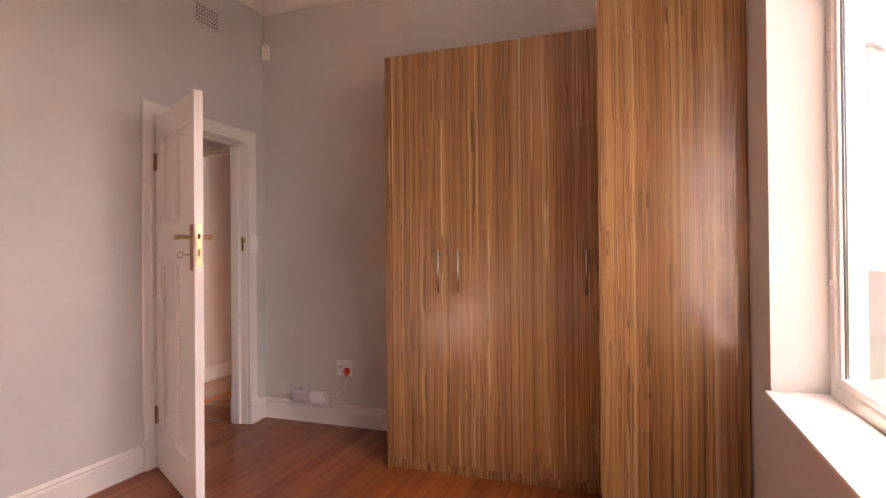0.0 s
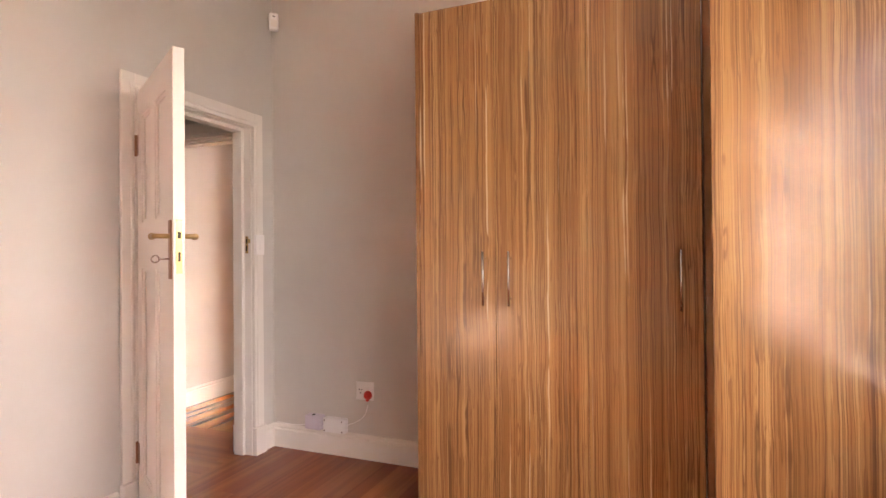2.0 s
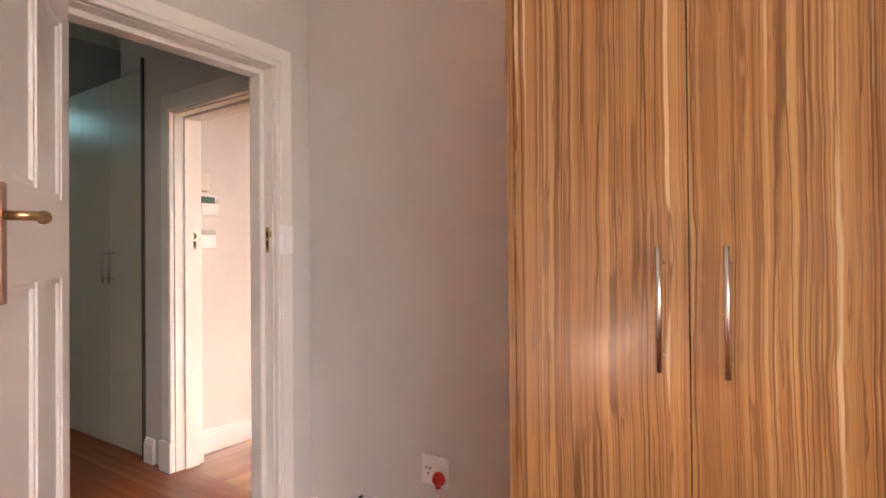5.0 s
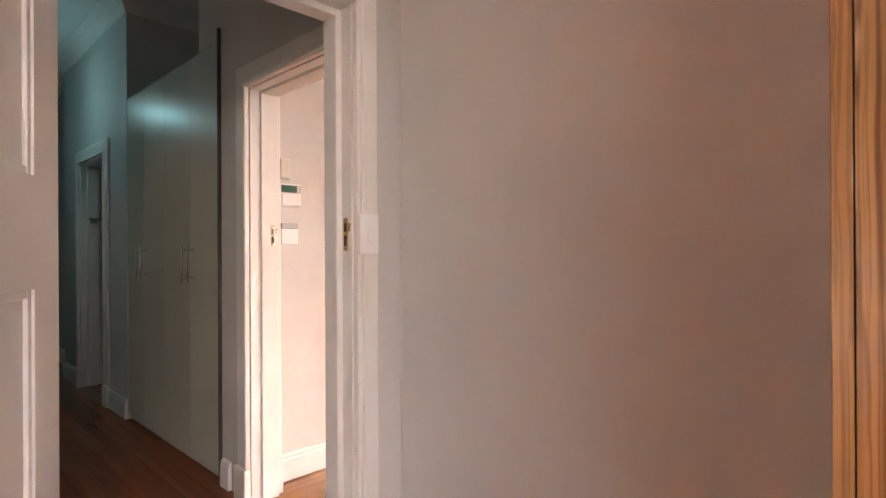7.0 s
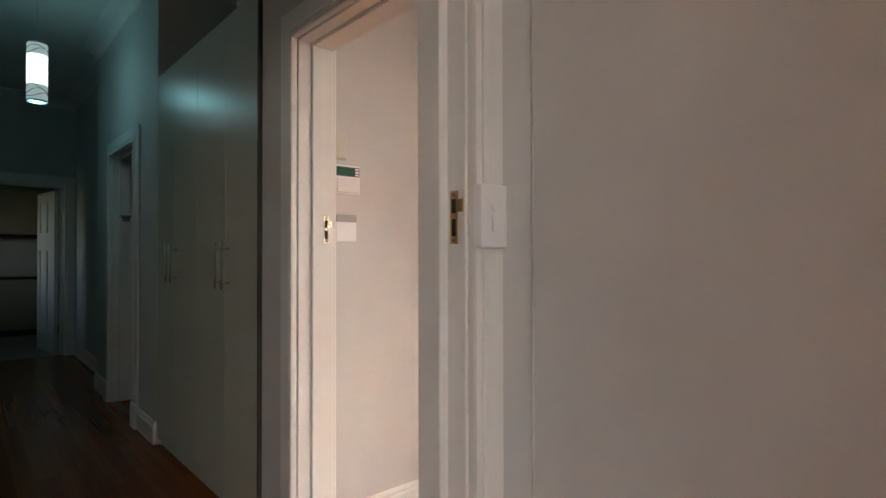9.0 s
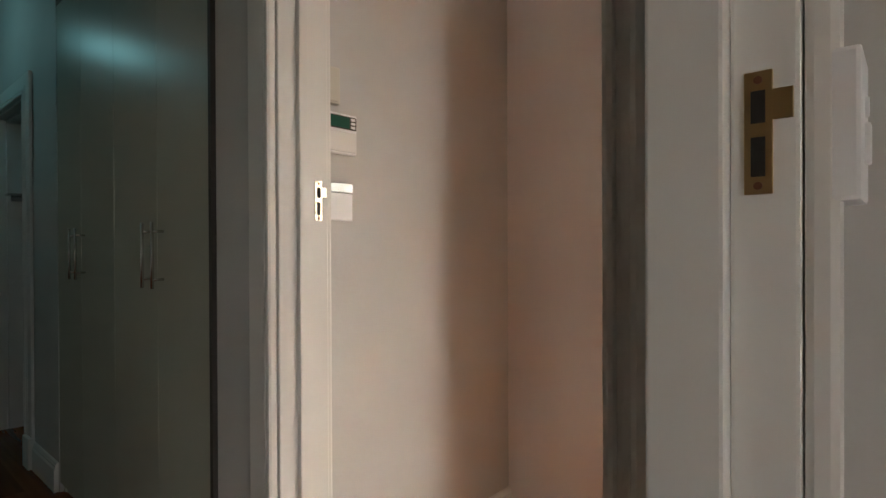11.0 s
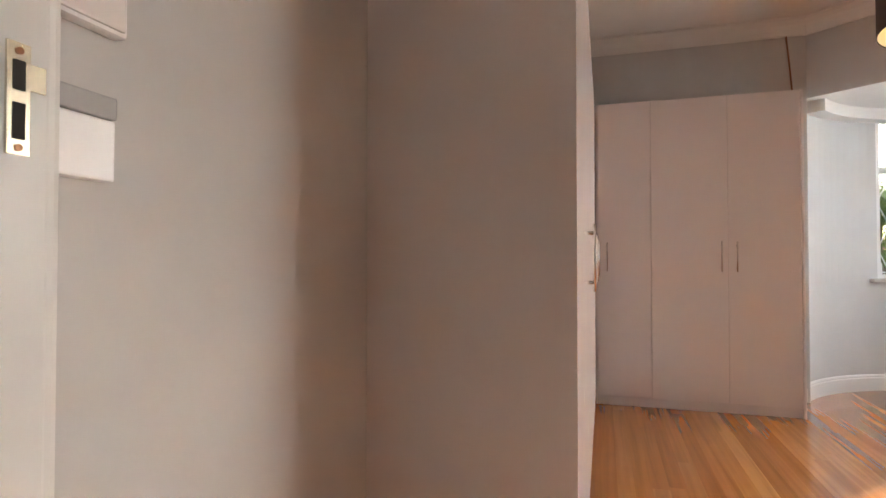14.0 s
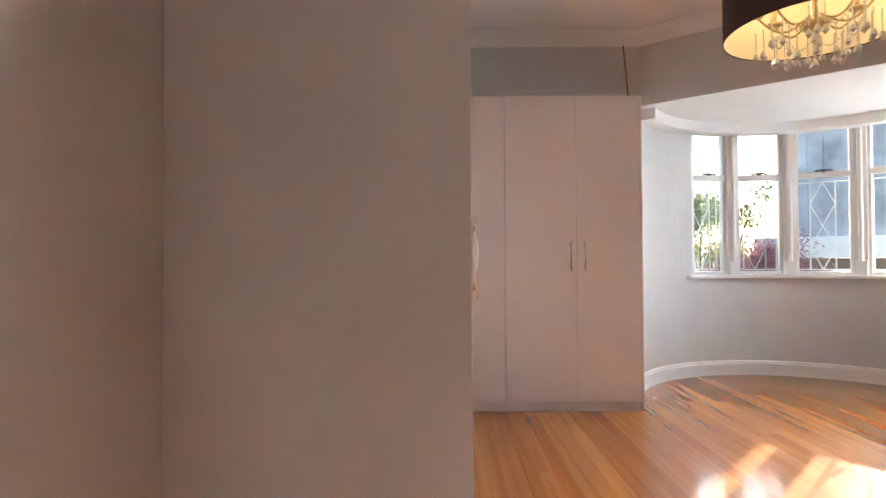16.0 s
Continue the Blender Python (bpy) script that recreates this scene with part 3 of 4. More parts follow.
jb = base("junction_box", pose(0.345, 3.943, 0.198, 0, 0, 0), "small lilac plastic box resting on the skirting", "junction box")
block("case", GREYBOX, jb, -0.06, 0.055, -0.060, 0, -0.045, 0.042, bevel=0.010)
block("lid", GREYBOX, jb, -0.045, 0.04, -0.063, -0.0595, -0.03, 0.028, bevel=0.002)
block("clip", DARK, jb, -0.012, 0.0, -0.050, -0.030, 0.0415, 0.046)
jb2 = base("junction_box", pose(0.485, 3.943, 0.19), "flat white plastic junction box above the skirting", "junction box")
block("case", PLASTIC, jb2, -0.075, 0.078, -0.045, 0, -0.045, 0.042, bevel=0.006)
block("lid", PLASTIC, jb2, -0.07, 0.073, -0.050, -0.0447, -0.041, 0.038, bevel=0.003)
bm = bmesh.new()
for dx in (-0.06, 0.063):
    for dz in (-0.033, 0.03):
        tube(bm, (dx, -0.0515, dz), (dx, -0.0495, dz), 0.004, seg=10)
tagged(finish("screw", bm, STEEL, jb2), kind="stuff")
cable("cable", [(0.711, 3.925, 0.33), (0.69, 3.928, 0.27), (0.62, 3.934, 0.215), (0.565, 3.932, 0.19), (0.54, 3.925, 0.155)], 0.003, PLASTIC, "thin white cable from the plug to the box", "cable")
cable("cable", [(0.285, 3.925, 0.175), (0.20, 3.936, 0.153), (0.10, 3.937, 0.152), (0.03, 3.938, 0.153)], 0.0025, PLASTIC, "thin white cable lying along the skirting top", "cable")
cable("cable", [(0.012, 3.941, 2.66), (0.007, 3.942, 2.2), (0.006, 3.942, 1.2), (0.007, 3.942, 0.5), (0.022, 3.928, 0.15)], 0.0025, WALL, "thin painted-over alarm cable down the corner", "cable")


def motion_sensor(m):
    e = base("motion_sensor", m, "small white motion sensor high in the corner", "motion sensor")
    bm = bmesh.new()
    box(bm, -0.03, 0.03, -0.04, 0, -0.055, 0.055, 0.012)
    finish("case", bm, PLASTIC, e, True)
    block("lens", CEIL, e, -0.02, 0.02, -0.0425, -0.039, -0.035, 0.01, bevel=0.002)
    block("lamp_window", DARK, e, -0.008, 0.008, -0.0415, -0.0395, 0.028, 0.034)
    return e


motion_sensor(pose(0.055, 3.895, 2.72, 0, 0, 45))


def air_brick(m):
    e = base("air_vent", m, "painted perforated air brick high on the wall", "air vent")
    block("plate", WALL, e, -0.11, 0.11, -0.006, 0, -0.075, 0.075, bevel=0.002)
    bm = bmesh.new()
    for i in range(9):
        for j in range(5):
            tube(bm, (-0.088 + i * 0.022, -0.0068, -0.05 + j * 0.025), (-0.088 + i * 0.022, -0.005, -0.05 + j * 0.025), 0.006, seg=10)
    tagged(finish("hole", bm, DARK, e), kind="stuff")
    return e


air_brick(pose(0.0, 3.37, 2.79, 0, 0, 90))


def alarm_keypad(m):
    e = base("alarm_keypad", m, "white alarm keypad with green display on the wall", "alarm keypad")
    block("case", PLASTIC, e, -0.062, 0.062, -0.024, 0, -0.062, 0.062, bevel=0.006)
    block("surround", SEAL_SHADE, e, -0.056, 0.058, -0.026, -0.0235, 0.014, 0.054, bevel=0.002)
    block("display", LCD, e, -0.053, 0.03, -0.0275, -0.0255, 0.017, 0.051)
    blocks("button", PLASTIC, e, [(0.036, 0.052, -0.0285, -0.0255, 0.018 + 0.012 * k, 0.026 + 0.012 * k) for k in range(3)], 0.001)
    block("flap", GLOSSPLASTIC, e, -0.055, 0.055, -0.029, -0.0235, -0.056, 0.004, bevel=0.004)
    return e


def siren_box(m):
    e = base("alarm_remote_holder", m, "white plastic control box with a clear lid", "control box")
    block("case", PLASTIC, e, -0.05, 0.05, -0.022, 0, -0.055, 0.03, bevel=0.004)
    block("lid", CLEARLID, e, -0.05, 0.05, -0.026, -0.001, 0.0305, 0.062, bevel=0.004)
    return e


def intercom_box(m):
    e = base("door_chime", m, "small cream plastic box high on the wall", "chime box")
    block("case", CREAMPLASTIC, e, -0.045, 0.014, -0.022, 0, -0.056, 0.056, bevel=0.004)
    block("lip", CREAMPLASTIC, e, -0.045, 0.002, -0.028, -0.0215, -0.05, 0.05, bevel=0.002)
    return e


alarm_keypad(pose(-1.27, 4.250, 1.548, 0, 0, 90))
siren_box(pose(-1.27, 4.245, 1.335, 0, 0, 90))
intercom_box(pose(-1.27, 4.235, 1.69, 0, 0, 90))

hook = base("coat_hook_rail", pose(-4.435, 4.02, 1.55), "small grey metal bracket on the white door jamb", "bracket")
blocks("board", STEEL, hook, [(0.0, 0.10, -0.02, 0.10, -0.007, 0.007), (0.0, 0.012, 0.01, 0.07, -0.04, -0.007)], 0.003)


# ---- bedroom window ----
def bedroom_window():
    e = base("window_1", pose(3.25, 0.35, 0.735), "white painted steel casement window with a deep white reveal", "window", "", "structure")
    blocks("frame", TRIM, e, [(0, 0.05, 0, 0.05, 0, 1.585), (0, 0.05, 2.25, 2.30, 0, 1.585), (0, 0.05, 0.05, 2.25, 0, 0.05), (0, 0.05, 0.05, 2.25, 1.535, 1.585),
                              (0, 0.05, 1.13, 1.17, 0.05, 1.535)], 0.004)
    blocks("sash", TRIM, e, [(0.008, 0.04, 0.055, 0.08, 0.055, 1.53), (0.008, 0.04, 1.10, 1.125, 0.055, 1.53), (0.008, 0.04, 1.175, 1.20, 0.055, 1.53), (0.008, 0.04, 2.22, 2.245, 0.055, 1.53),
                             (0.008, 0.04, 0.08, 1.10, 0.055, 0.08), (0.008, 0.04, 1.20, 2.22, 0.055, 0.08), (0.008, 0.04, 0.08, 1.10, 1.505, 1.53), (0.008, 0.04, 1.20, 2.22, 1.505, 1.53)], 0.002)
    blocks("seal", SEAL_SHADE, e, [(0.017, 0.031, 2.2165, 2.2195, 0.08, 1.505), (0.017, 0.031, 1.2005, 1.2035, 0.08, 1.505)])
    for a, b in ((0.08, 1.10), (1.20, 2.22)):
        g = block("pane", GLASS, e, 0.022, 0.026, a + 0.001, b - 0.004, 0.081, 1.504)
        g.visible_shadow = False
    bm = bmesh.new()
    for z in (0.38, 0.82, 1.12):
        tube(bm, (-0.006, 2.275, z), (0.001, 2.275, z), 0.012, 0.009, 12)
    finish("fixing_cap", bm, TRIM, e, True)
    block("sill", TRIM, e, -0.19, -0.001, 0.002, 2.298, -0.001, 0.012, bevel=0.003)
    return e


bedroom_window()


# ---- bay window ----
FRAMEWHITE = painted("window_white", (0.80, 0.79, 0.77), 0.35, 60, 0.05, 0.03)
BARS = painted("white_steel_bars", (0.78, 0.78, 0.77), 0.4, 60, 0.05, 0.05)


def bay_window(a0, a1):
    """One flat light of the bay between two mullions: lower casement, upper fanlight, stay, panes."""
    p, q = bay_point(a0, BAY_R + 0.10), bay_point(a1, BAY_R + 0.10)
    d = (q - p)
    length = d.length
    turn = math.degrees(math.atan2(d.y, d.x))
    e = base("window_light", pose(p.x, p.y, SILL, 0, 0, turn), "white painted bay window light with lower casement and top fanlight", "window", "lights of the bay window", "structure")
    g0, g1, top, tr = 0.055, length - 0.055, HEAD - SILL, TRANSOM - SILL
    blocks("frame", FRAMEWHITE, e, [(g0, g0 + 0.035, -0.03, 0.03, 0.0, top), (g1 - 0.035, g1, -0.03, 0.03, 0.0, top), (g0 + 0.035, g1 - 0.035, -0.03, 0.03, 0, 0.035),
                                    (g0 + 0.035, g1 - 0.035, -0.03, 0.03, top - 0.03, top), (g0 + 0.035, g1 - 0.035, -0.035, 0.035, tr - 0.03, tr + 0.03)], 0.004)
    for z0, z1 in ((0.035, tr - 0.03), (tr + 0.03, top - 0.03)):
        pane = block("pane", GLASS, e, g0 + 0.0355, g1 - 0.0355, -0.003, 0.003, z0 + 0.0005, z1 - 0.0005)
        pane.visible_shadow = False
    mid = (g0 + g1) / 2
    bm = bmesh.new()
    for k in range(6):
        z = tr + 0.036 + 0.007 * (1 - abs(k - 2.5) / 2.5)
        tube(bm, (mid - 0.07 + 0.024 * k, -0.042, z), (mid - 0.046 + 0.024 * k, -0.042, z), 0.009, seg=8)
    box(bm, mid - 0.018, mid + 0.018, -0.05, -0.033, tr + 0.022, tr + 0.046)
    finish("stay", bm, SEAL_SHADE, e)
    return e, p, d.normalized(), length


def burglar_bars(p, d, length, turn):
    """White steel guard outside one light: a frame with paired uprights and a diamond."""
    out = Vector((d.y, -d.x))
    if out.dot(p - BAY_C) < 0:
        out = -out
    o = p + out * 0.11
    e = base("burglar_bars", pose(o.x, o.y, SILL, 0, 0, turn), "white painted steel burglar bars with a diamond pattern outside the window", "burglar bars", "bars of the bay window")
    g0, g1 = 0.06, length - 0.06
    h0, h1 = 0.05, TRANSOM - SILL - 0.06
    m, hw = (g0 + g1) / 2, min(0.105, (g1 - g0) * 0.3)
    bm = bmesh.new()
    r = 0.006
    for z in (h0, h1):
        tube(bm, (g0, 0, z), (g1, 0, z), r, seg=8)
    for x in (g0 + 0.01, m - hw, m + hw, g1 - 0.01):
        tube(bm, (x, 0, h0), (x, 0, h1), r, seg=8)
    zs = [h0 + (h1 - h0) * k / 4 for k in range(5)]
    for k in range(4):
        for sx in (-1, 1):
            x0, x1 = (m, m + sx * hw) if k % 2 == 0 else (m + sx * hw, m)
            tube(bm, (x0, 0, zs[k]), (x1, 0, zs[k + 1]), r * 0.85, seg=8)
    finish("bar", bm, BARS, e)
    return e


def bay_windows():
    for a0, a1 in zip(PIERS, PIERS[1:]):
        e, p, d, length = bay_window(a0, a1)
        burglar_bars(p, d, length, math.degrees(math.atan2(d.y, d.x)))
    for a in PIERS:
        p = bay_point(a, BAY_R + 0.10)
        e = base("window_mullion", pose(p.x, p.y, SILL, 0, 0, a), "broad white painted timber mullion of the bay window", "mullion", "mullions of the bay window", "structure")
        bm = bmesh.new()
        box(bm, -0.07, 0.07, -0.055, 0.055, 0, HEAD - SILL, 0.008)
        finish("post", bm, FRAMEWHITE, e)
        bm = bmesh.new()
        tube(bm, (-0.075, 0, 0.0), (-0.075, 0, HEAD - SILL), 0.022, seg=16)
        box(bm, -0.10, -0.05, -0.05, 0.05, 0, 0.14, 0.01)
        finish("moulding", bm, FRAMEWHITE, e)


bay_windows()
arc_wall("window_sill", SILL - 0.03, SILL, BAY_R - 0.05, BAY_R + 0.22, PIERS[0] + 3, PIERS[-1] - 3, FRAMEWHITE, label="curved white painted sill of the bay window")


# ---- lamps ----
def hall_pendant():
    e = base("pendant_lamp", pose(-3.9, 3.405, 2.29), "lit cylindrical white glass pendant lamp with wavy dark lines", "pendant lamp")
    glow, dim = glowing("lit_glass", (0.66, 0.93, 0.98), 0.33), glowing("dimmer_lit_glass", (0.55, 0.80, 0.84), 0.09)
    for profile, mat in (([(0.055, 0.0), (0.060, 0.004), (0.061, 0.02), (0.061, 0.11)], dim), ([(0.061, 0.11), (0.061, 0.32)], glow), ([(0.061, 0.32), (0.061, 0.385), (0.059, 0.397), (0.055, 0.399)], dim)):
        bm = bmesh.new()
        lathe(bm, profile)
        finish("shade", bm, mat, e, True).visible_shadow = False
    bm = bmesh.new()
    for k, (z, amp, ph) in enumerate(((0.04, 0.016, 0), (0.065, 0.018, 1.4), (0.09, 0.020, 2.9), (0.345, 0.018, 0.6), (0.365, 0.014, 2.0))):
        for s in range(36):
            a, b = 2 * math.pi * s / 36, 2 * math.pi * (s + 1) / 36
            za, zb = z + amp * math.sin(2 * a + ph), z + amp * math.sin(2 * b + ph)
            tube(bm, (0.0620 * math.cos(a), 0.0620 * math.sin(a), za), (0.0620 * math.cos(b), 0.0620 * math.sin(b), zb), 0.0019, seg=5)
    tagged(finish("line", bm, SEAL_SHADE, e), kind="stuff")
    bm = bmesh.new()
    lathe(bm, [(0.056, -0.003), (0.062, -0.003), (0.0625, 0.006), (0.056, 0.006), (0.056, -0.003)])
    finish("rim", bm, STEEL, e, True)
    bm = bmesh.new()
    lathe(bm, [(0.0, 0.405), (0.062, 0.405), (0.0625, 0.396), (0.058, 0.396)])
    finish("cap", bm, STEEL, e, True)
    bm = bmesh.new()
    tube(bm, (0, 0, 0.404), (0, 0, 0.80), 0.003, seg=8)
    tube(bm, (0, 0, 0.78), (0, 0, CEILING - 2.292), 0.02, 0.045, 20)
    finish("cord", bm, PLASTIC, e)


hall_pendant()


def chandelier():
    cx, cy, zb, r, h = 0.98, 6.55, 2.20, 0.375, 0.30
    e = base("chandelier", pose(cx, cy, zb), "dark brown drum-shade chandelier with gold lining and crystal drops", "chandelier")
    brown = painted("brown_fabric", (0.055, 0.024, 0.018), 0.8, 300, 0.3, 0.1)
    gold = material("gold_lining", (0.86, 0.77, 0.54), 0.5, 0.1)[0]
    bm = bmesh.new()
    lathe(bm, [(r, 0), (r, h), (r - 0.003, h), (r - 0.003, 0), (r, 0)], 64)
    finish("shade", bm, brown, e, True)
    bm = bmesh.new()
    lathe(bm, [(r - 0.0045, 0.004), (r - 0.0045, h - 0.004)], 64)
    lathe(bm, [(r - 0.005, h - 0.004), (0.03, h - 0.004)], 64)
    tagged(finish("lining", bm, gold, e, True), "gold foil shade lining")
    bm = bmesh.new()
    lathe(bm, [(0.0, 0.01), (0.05, 0.012), (0.065, 0.03), (0.05, 0.05), (0.02, 0.06), (0.014, 0.16), (0.03, 0.19), (0.012, 0.22), (0.012, h)], 24)
    tube(bm, (0, 0, h), (0, 0, CEILING - zb - 0.04), 0.006, seg=10)
    lathe(bm, [(0.0, CEILING - zb - 0.05), (0.05, CEILING - zb - 0.045), (0.06, CEILING - zb - 0.001)], 24)
    for k in range(8):
        a = 2 * math.pi * k / 8 + 0.2
        prev = None
        for s in range(9):
            u = s / 8
            rr, zz = 0.03 + 0.20 * u, 0.07 - 0.07 * math.sin(math.pi * u) + 0.05 * u
            pt = (rr * math.cos(a), rr * math.sin(a), zz)
            if prev is not None:
                tube(bm, prev, pt, 0.0055, seg=8)
            prev = pt
        tube(bm, prev, (prev[0], prev[1], prev[2] + 0.012), 0.03, 0.034, 16)
        tube(bm, (prev[0], prev[1], prev[2] + 0.012), (prev[0], prev[1], prev[2] + 0.075), 0.010, seg=10)
    tagged(finish("arm", bm, BRASS, e, True), "curved brass arms with candle cups")
    lit = glowing("lit_bulb", (1.0, 0.78, 0.42), 1.8)
    for k in range(8):
        a = 2 * math.pi * k / 8 + 0.2
        bm = bmesh.new()
        lathe(bm, [(0.002, 0.0), (0.012, 0.012), (0.014, 0.025), (0.008, 0.045), (0.001, 0.062)], 10, (0.23 * math.cos(a), 0.23 * math.sin(a), 0.195))
        finish("bulb", bm, lit, e, True).visible_shadow = False
    rng = random.Random(4)
    bm = bmesh.new()

    def drop(x, y, z, s):
        tube(bm, (x, y, z), (x, y, z - 0.010 * s), 0.001, 0.009 * s, 6)
        tube(bm, (x, y, z - 0.010 * s), (x, y, z - 0.026 * s), 0.009 * s, 0.013 * s, 6)
        tube(bm, (x, y, z - 0.026 * s), (x, y, z - 0.040 * s), 0.013 * s, 0.001, 6)

    def bead(x, y, z, s):
        tube(bm, (x, y, z), (x, y, z - s), 0.0015, s * 0.62, 6)
        tube(bm, (x, y, z - s), (x, y, z - 2 * s), s * 0.62, 0.0015, 6)
    for k in range(8):
        a = 2 * math.pi * k / 8 + 0.2
        for da, rr, zz in ((0, 0.235, 0.045), (0.14, 0.205, 0.05), (-0.14, 0.205, 0.05), (0.05, 0.15, 0.012), (0.0, 0.10, 0.0)):
            x, y = rr * math.cos(a + da), rr * math.sin(a + da)
            for b in range(7):
                bead(x, y, zz - 0.013 * b, 0.006)
            drop(x, y, zz - 0.09 - 0.012 * rng.random(), 1.0 + 0.3 * rng.random())
        a2 = 2 * math.pi * (k + 1) / 8 + 0.2
        for s in range(1, 12):
            u = s / 12
            x = 0.17 * ((1 - u) * math.cos(a) + u * math.cos(a2))
            y = 0.17 * ((1 - u) * math.sin(a) + u * math.sin(a2))
            bead(x, y, 0.04 - 0.06 * math.sin(math.pi * u), 0.006)
    drop(0, 0, 0.0, 1.6)
    tagged(finish("crystal_drop", bm, CRYSTAL, e), "clear faceted crystal drops and bead strings", kind="stuff")


chandelier()
cable("cable", [(0.872, 8.812, 3.03), (0.885, 8.812, 2.9), (0.91, 8.812, 2.6), (0.925, 8.812, 2.42)], 0.007, BRONZE, "dark cable running down the wall above the wardrobe", "cable")


# ---- kitchen at the hall's end ----
TILE = painted("grey_floor_tile", (0.22, 0.22, 0.23), 0.35, 30, 0.1, 0.1)
GRANITE = painted("black_worktop", (0.02, 0.02, 0.022), 0.15, 200, 0.05, 0.3)
BEIGE = painted("beige_doors", (0.42, 0.36, 0.27), 0.35, 80, 0.05, 0.04)
structure(block("floor_kitchen", TILE, None, -10.3, -7.36, 1.72, 5.2, -0.12, 0.004), "grey tiled kitchen floor", "floor")
structure(block("threshold", STEEL, None, -7.36, -7.325, 3.14, 3.94, -0.02, 0.007, bevel=0.002), "worn metal threshold strip in the kitchen doorway", "threshold")
for k, y in enumerate((2.2, 2.8, 3.4, 4.0)):
    kc = base("kitchen_cabinet", pose(-9.65, y, 0), "beige kitchen base cabinet under a black worktop", "kitchen cabinet", "kitchen base cabinets")
    block("body", BEIGE, kc, -0.62, 0.0, 0.001, 0.599, 0.10, 0.86)
    block("door", BEIGE, kc, 0.001, 0.02, 0.004, 0.596, 0.12, 0.85, bevel=0.002)
    block("kickboard", SEAL_SHADE, kc, -0.6, -0.05, 0.001, 0.599, 0.004, 0.099)
wt = base("worktop", pose(-9.65, 2.2, 0.861), "polished black kitchen worktop on the cabinets", "worktop")
block("slab", GRANITE, wt, -0.645, 0.03, 0, 2.4, 0, 0.04, bevel=0.004)
for y in (2.4, 3.1, 3.8):
    uc = base("wall_cabinet", pose(-9.95, y, 1.5), "dark-edged kitchen wall cabinet", "kitchen cabinet", "kitchen wall cabinets")
    block("body", BEIGE, uc, -0.345, 0.0, 0.001, 0.699, 0.06, 0.75)
    block("door", BEIGE, uc, 0.001, 0.02, 0.004, 0.696, 0.06, 0.75, bevel=0.002)
    block("pelmet", GRANITE, uc, -0.345, 0.022, 0.001, 0.699, 0.0, 0.058)


# ---- outside the bay ----
GRASS = painted("lawn", (0.06, 0.10, 0.03), 0.9, 40, 0.5, 0.35)
gm = bmesh.new()
bmesh.ops.create_grid(gm, x_segments=1, y_segments=1, size=1500)
ground = finish("ground", gm, GRASS)
ground.location.z = -0.45
structure(ground, "lawn and open ground round the house", "ground")


def leaf_material(name, a, b):
    """Thin leaves: half of the light is passed on, so that they glow against the sun."""
    m, nt, bs = material(name, a, 0.5)
    n = add(nt, "ShaderNodeTexNoise", Scale=6.0, Detail=2)
    nt.links.new(coords(nt, (1, 1, 1)), n.inputs["Vector"])
    tone = ramp(nt, n.outputs[0], [(0.35, a), (0.65, b)])
    nt.links.new(tone, bs.inputs["Base Color"])
    thin, mx = nt.nodes.new("ShaderNodeBsdfTranslucent"), nt.nodes.new("ShaderNodeMixShader")
    nt.links.new(tone, thin.inputs["Color"])
    mx.inputs[0].default_value = 0.5
    nt.links.new(bs.outputs[0], mx.inputs[1])
    nt.links.new(thin.outputs[0], mx.inputs[2])
    nt.links.new(mx.outputs[0], nt.nodes["Material Output"].inputs["Surface"])
    return m


BARK = painted("bark", (0.12, 0.085, 0.06), 0.9, 30, 0.6, 0.3)


def shrub(at, h, spread, count, mat, label, seed, leaf=0.06):
    """A shrub: forked stems and a loose crown of small folded leaves in clumps."""
    rng = random.Random(seed)
    e = base("shrub", pose(*at), label, "shrub", "shrubs in the garden")
    bm, lm = bmesh.new(), bmesh.new()
    tips = []
    for k in range(7):
        a, lean = rng.uniform(0, 6.28), rng.uniform(0.1, 0.8)
        p = Vector((0, 0, 0))
        for s in range(4):
            q = p + Vector((math.cos(a) * lean * spread * 0.3, math.sin(a) * lean * spread * 0.3, h * 0.23)) + Vector([rng.uniform(-0.06, 0.06) for _ in range(3)])
            tube(bm, p, q, 0.03 * (1 - s / 5), 0.03 * (1 - (s + 1) / 5), 7, False)
            p = q
            if s:
                tips.append((p.copy(), 1.0))
        tips += [(p + Vector([rng.gauss(0, spread * 0.28) for _ in range(3)]), 1) for _ in range(5)]
    for i in range(count):
        c, _ = rng.choice(tips)
        p = c + Vector([rng.gauss(0, spread * 0.17), rng.gauss(0, spread * 0.17), rng.gauss(0, spread * 0.15)])
        if p.z < 0.05:
            continue
        u = Vector([rng.gauss(0, 1) for _ in range(3)]).normalized()
        w = u.orthogonal().normalized()
        s = leaf * rng.uniform(0.6, 1.3)
        vs = [lm.verts.new(p + o) for o in (-u * s, w * s * 0.4 + u.cross(w) * s * 0.12, u * s, -w * s * 0.4 + u.cross(w) * s * 0.12)]
        lm.faces.new((vs[0], vs[1], vs[2]))
        lm.faces.new((vs[0], vs[2], vs[3]))
    finish("stem", bm, BARK, e)
    lm.normal_update()
    me = bpy.data.meshes.new("leaves")
    lm.to_mesh(me)
    lm.free()
    me.materials.append(mat)
    lv = new("leaves", me)
    lv.parent = e
    tagged(lv, kind="stuff")
    return e


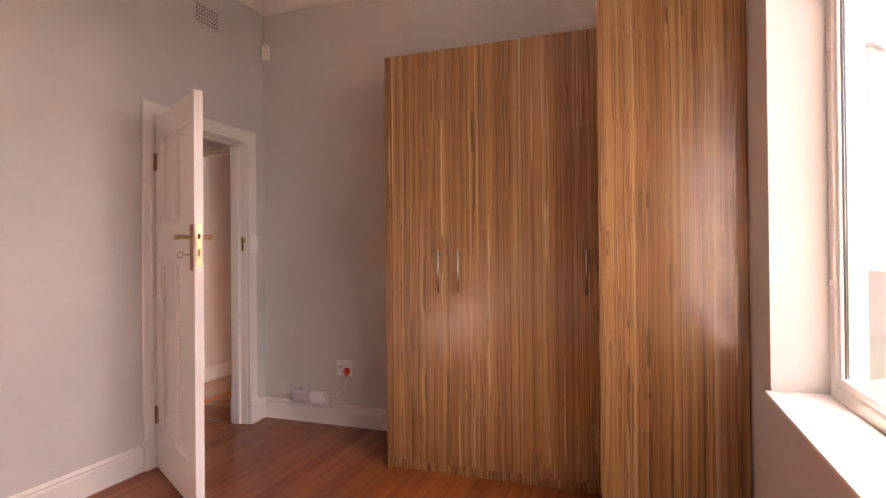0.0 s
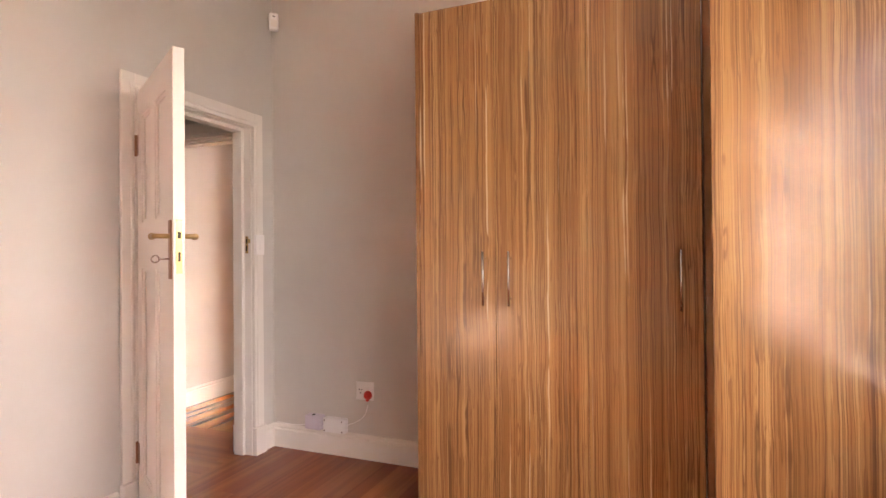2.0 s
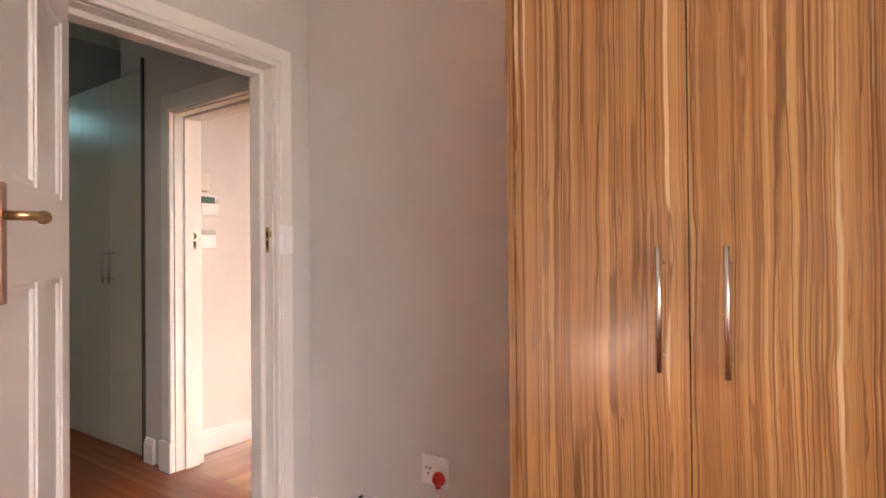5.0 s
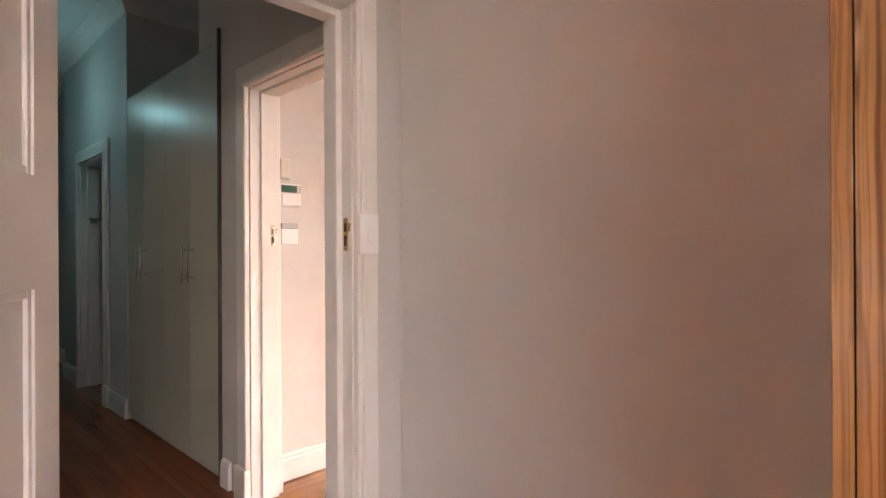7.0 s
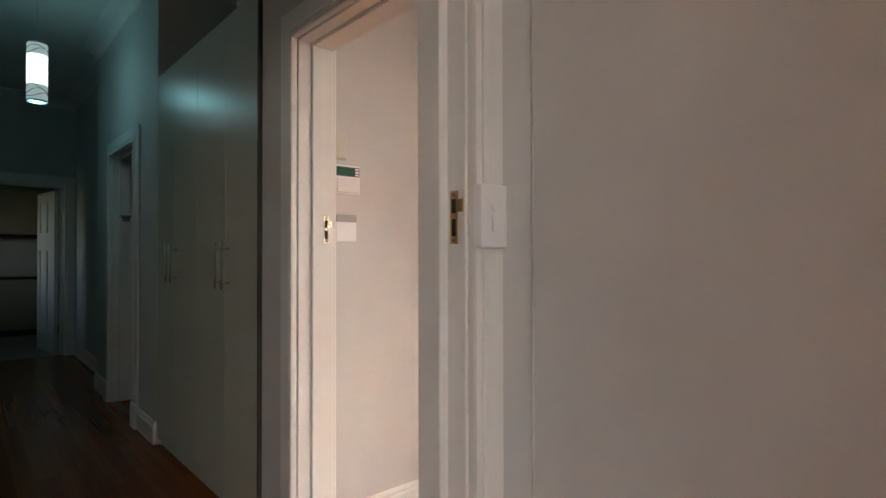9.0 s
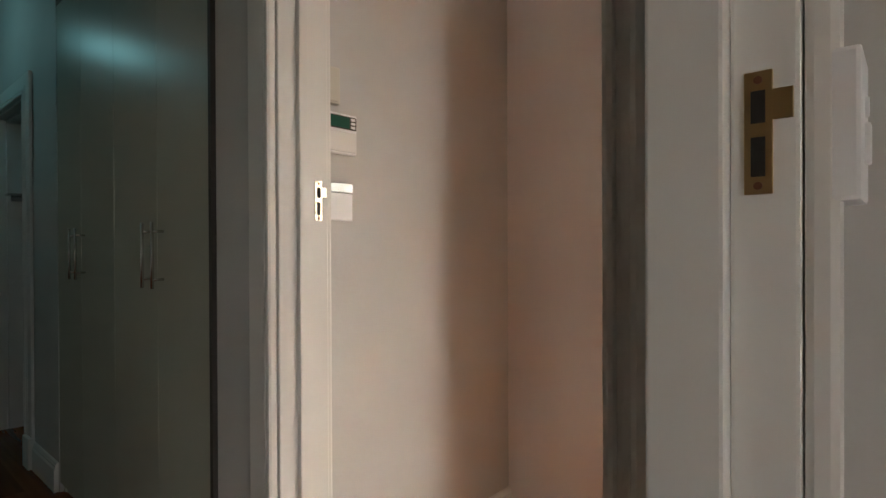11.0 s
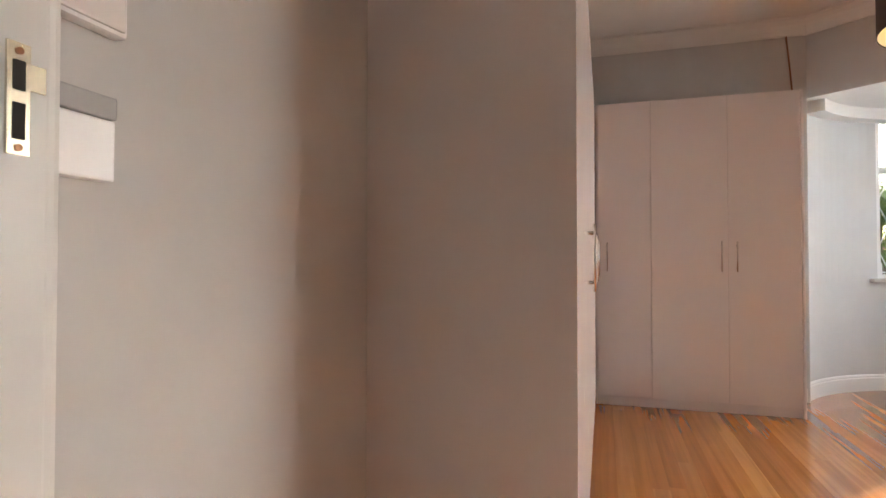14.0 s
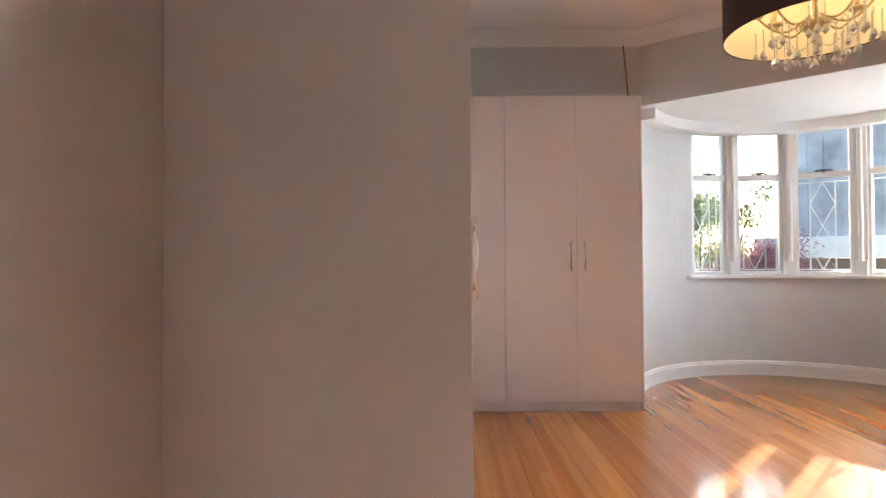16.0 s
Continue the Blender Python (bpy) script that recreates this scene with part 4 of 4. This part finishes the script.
GREENLEAF = leaf_material("green_leaves", (0.07, 0.13, 0.03), (0.20, 0.26, 0.06))
PINKLEAF = leaf_material("pink_leaves", (0.26, 0.09, 0.11), (0.45, 0.22, 0.24))
shrub((3.42, 12.7, -0.45), 2.5, 0.75, 14000, GREENLEAF, "dense green garden shrub in sunlight", 2, 0.033)
shrub((2.9, 13.6, -0.45), 2.6, 0.8, 6000, GREENLEAF, "tall loose green garden shrub", 8, 0.04)
shrub((4.6, 13.3, -0.45), 1.7, 0.75, 10000, PINKLEAF, "pink-leaved ornamental garden shrub", 3, 0.033)
shrub((4.7, 15.9, -0.45), 1.8, 0.8, 6000, PINKLEAF, "reddish flowering garden shrub", 5, 0.045)

CLAD = painted("weathered_blue_cladding", (0.36, 0.37, 0.40), 0.7, 14, 0.5, 0.5)
BRICK = painted("brown_brick_face", (0.22, 0.15, 0.11), 0.8, 40, 0.4, 0.25)


def neighbour(at, turn):
    """A narrow clad tower of a neighbouring building above a pale beam on a brown wall."""
    e = base("outbuilding", pose(*at, 0, 0, turn), "weathered blue-grey clad outbuilding over a brown wall with a pale beam", "building")
    for k in range(6):
        block("cladding_board", CLAD, e, k * 0.25, k * 0.25 + 0.245, -0.02 + 0.006 * (k % 2), 0.02, 2.0, 5.6, bevel=0.004)
    block("wall", BRICK, e, -0.5, 3.4, -0.05, 0.15, 0, 1.6)
    block("beam", FRAMEWHITE, e, -0.6, 3.5, -0.15, 0.2, 1.61, 1.99, bevel=0.01)
    block("back", CLAD, e, 0.0, 1.495, 0.03, 0.55, 1.995, 5.59)
    block("roof", SEAL_SHADE, e, -0.08, 1.58, -0.10, 0.65, 5.61, 5.68, bevel=0.01)
    return e


neighbour((5.75, 14.1, -0.45), -36)

# ---- floorboards, laid last ----
def lay(parent, mat, x0, x1, y0, y1, along, width, lengths, seed, inside=None):
    rng = random.Random(seed)
    meshes = {}
    lo, hi, a, b = (x0, x1, y0, y1) if along == "y" else (y0, y1, x0, x1)
    n = max(1, round((hi - lo) / width))
    w = (hi - lo) / n
    for i in range(n):
        at = a - rng.uniform(0, lengths[0])
        while at < b:
            ln = rng.choice(lengths)
            s, e2 = max(at, a), min(at + ln, b)
            at += ln
            if e2 - s < 0.02:
                continue
            key = round(e2 - s, 3)
            if key not in meshes:
                bm = bmesh.new()
                section = ((-w / 2, -0.02), (w / 2, -0.02), (w / 2, 0.0), (-w / 2, 0.0))
                ends = [[bm.verts.new((x, y, z)) for x, z in section] for y in (-key / 2 + 0.0002, key / 2 - 0.0002)]
                bm.faces.new(ends[0]), bm.faces.new(ends[1])
                for k in range(4):
                    bm.faces.new((ends[0][k], ends[0][(k + 1) % 4], ends[1][(k + 1) % 4], ends[1][k]))
                bmesh.ops.recalc_face_normals(bm, faces=bm.faces)
                me = bpy.data.meshes.new("floorboard")
                bm.to_mesh(me)
                bm.free()
                me.materials.append(mat)
                meshes[key] = me
            c, mid = lo + (i + 0.5) * w, (s + e2) / 2
            ob = new("floorboard", meshes[key])
            ob.parent = parent
            if along == "y":
                ob.matrix_basis = pose(c, mid, 0)
            else:
                ob.matrix_basis = pose(mid, c, 0, 0, 0, 90)


floor_ob = bpy.data.objects["floor"]
lay(floor_ob, FLOOR_RED, -0.075, 3.10, -2.65, 3.96, "y", 0.09, (2.4, 3.0, 3.6), 1)
lay(floor_ob, FLOOR_RED, -7.34, -0.075, 2.70, 4.035, "x", 0.09, (2.4, 3.0, 3.6), 2)
lay(floor_ob, FLOOR_RED, -5.7, -3.2, 4.03, 5.65, "x", 0.12, (2.4, 3.6), 4)
lay(bpy.data.objects["floor_bay_room"], FLOOR_PINE, -1.30, 3.9, 4.035, 9.70, "y", 0.085, (2.4, 3.0, 3.6), 3)
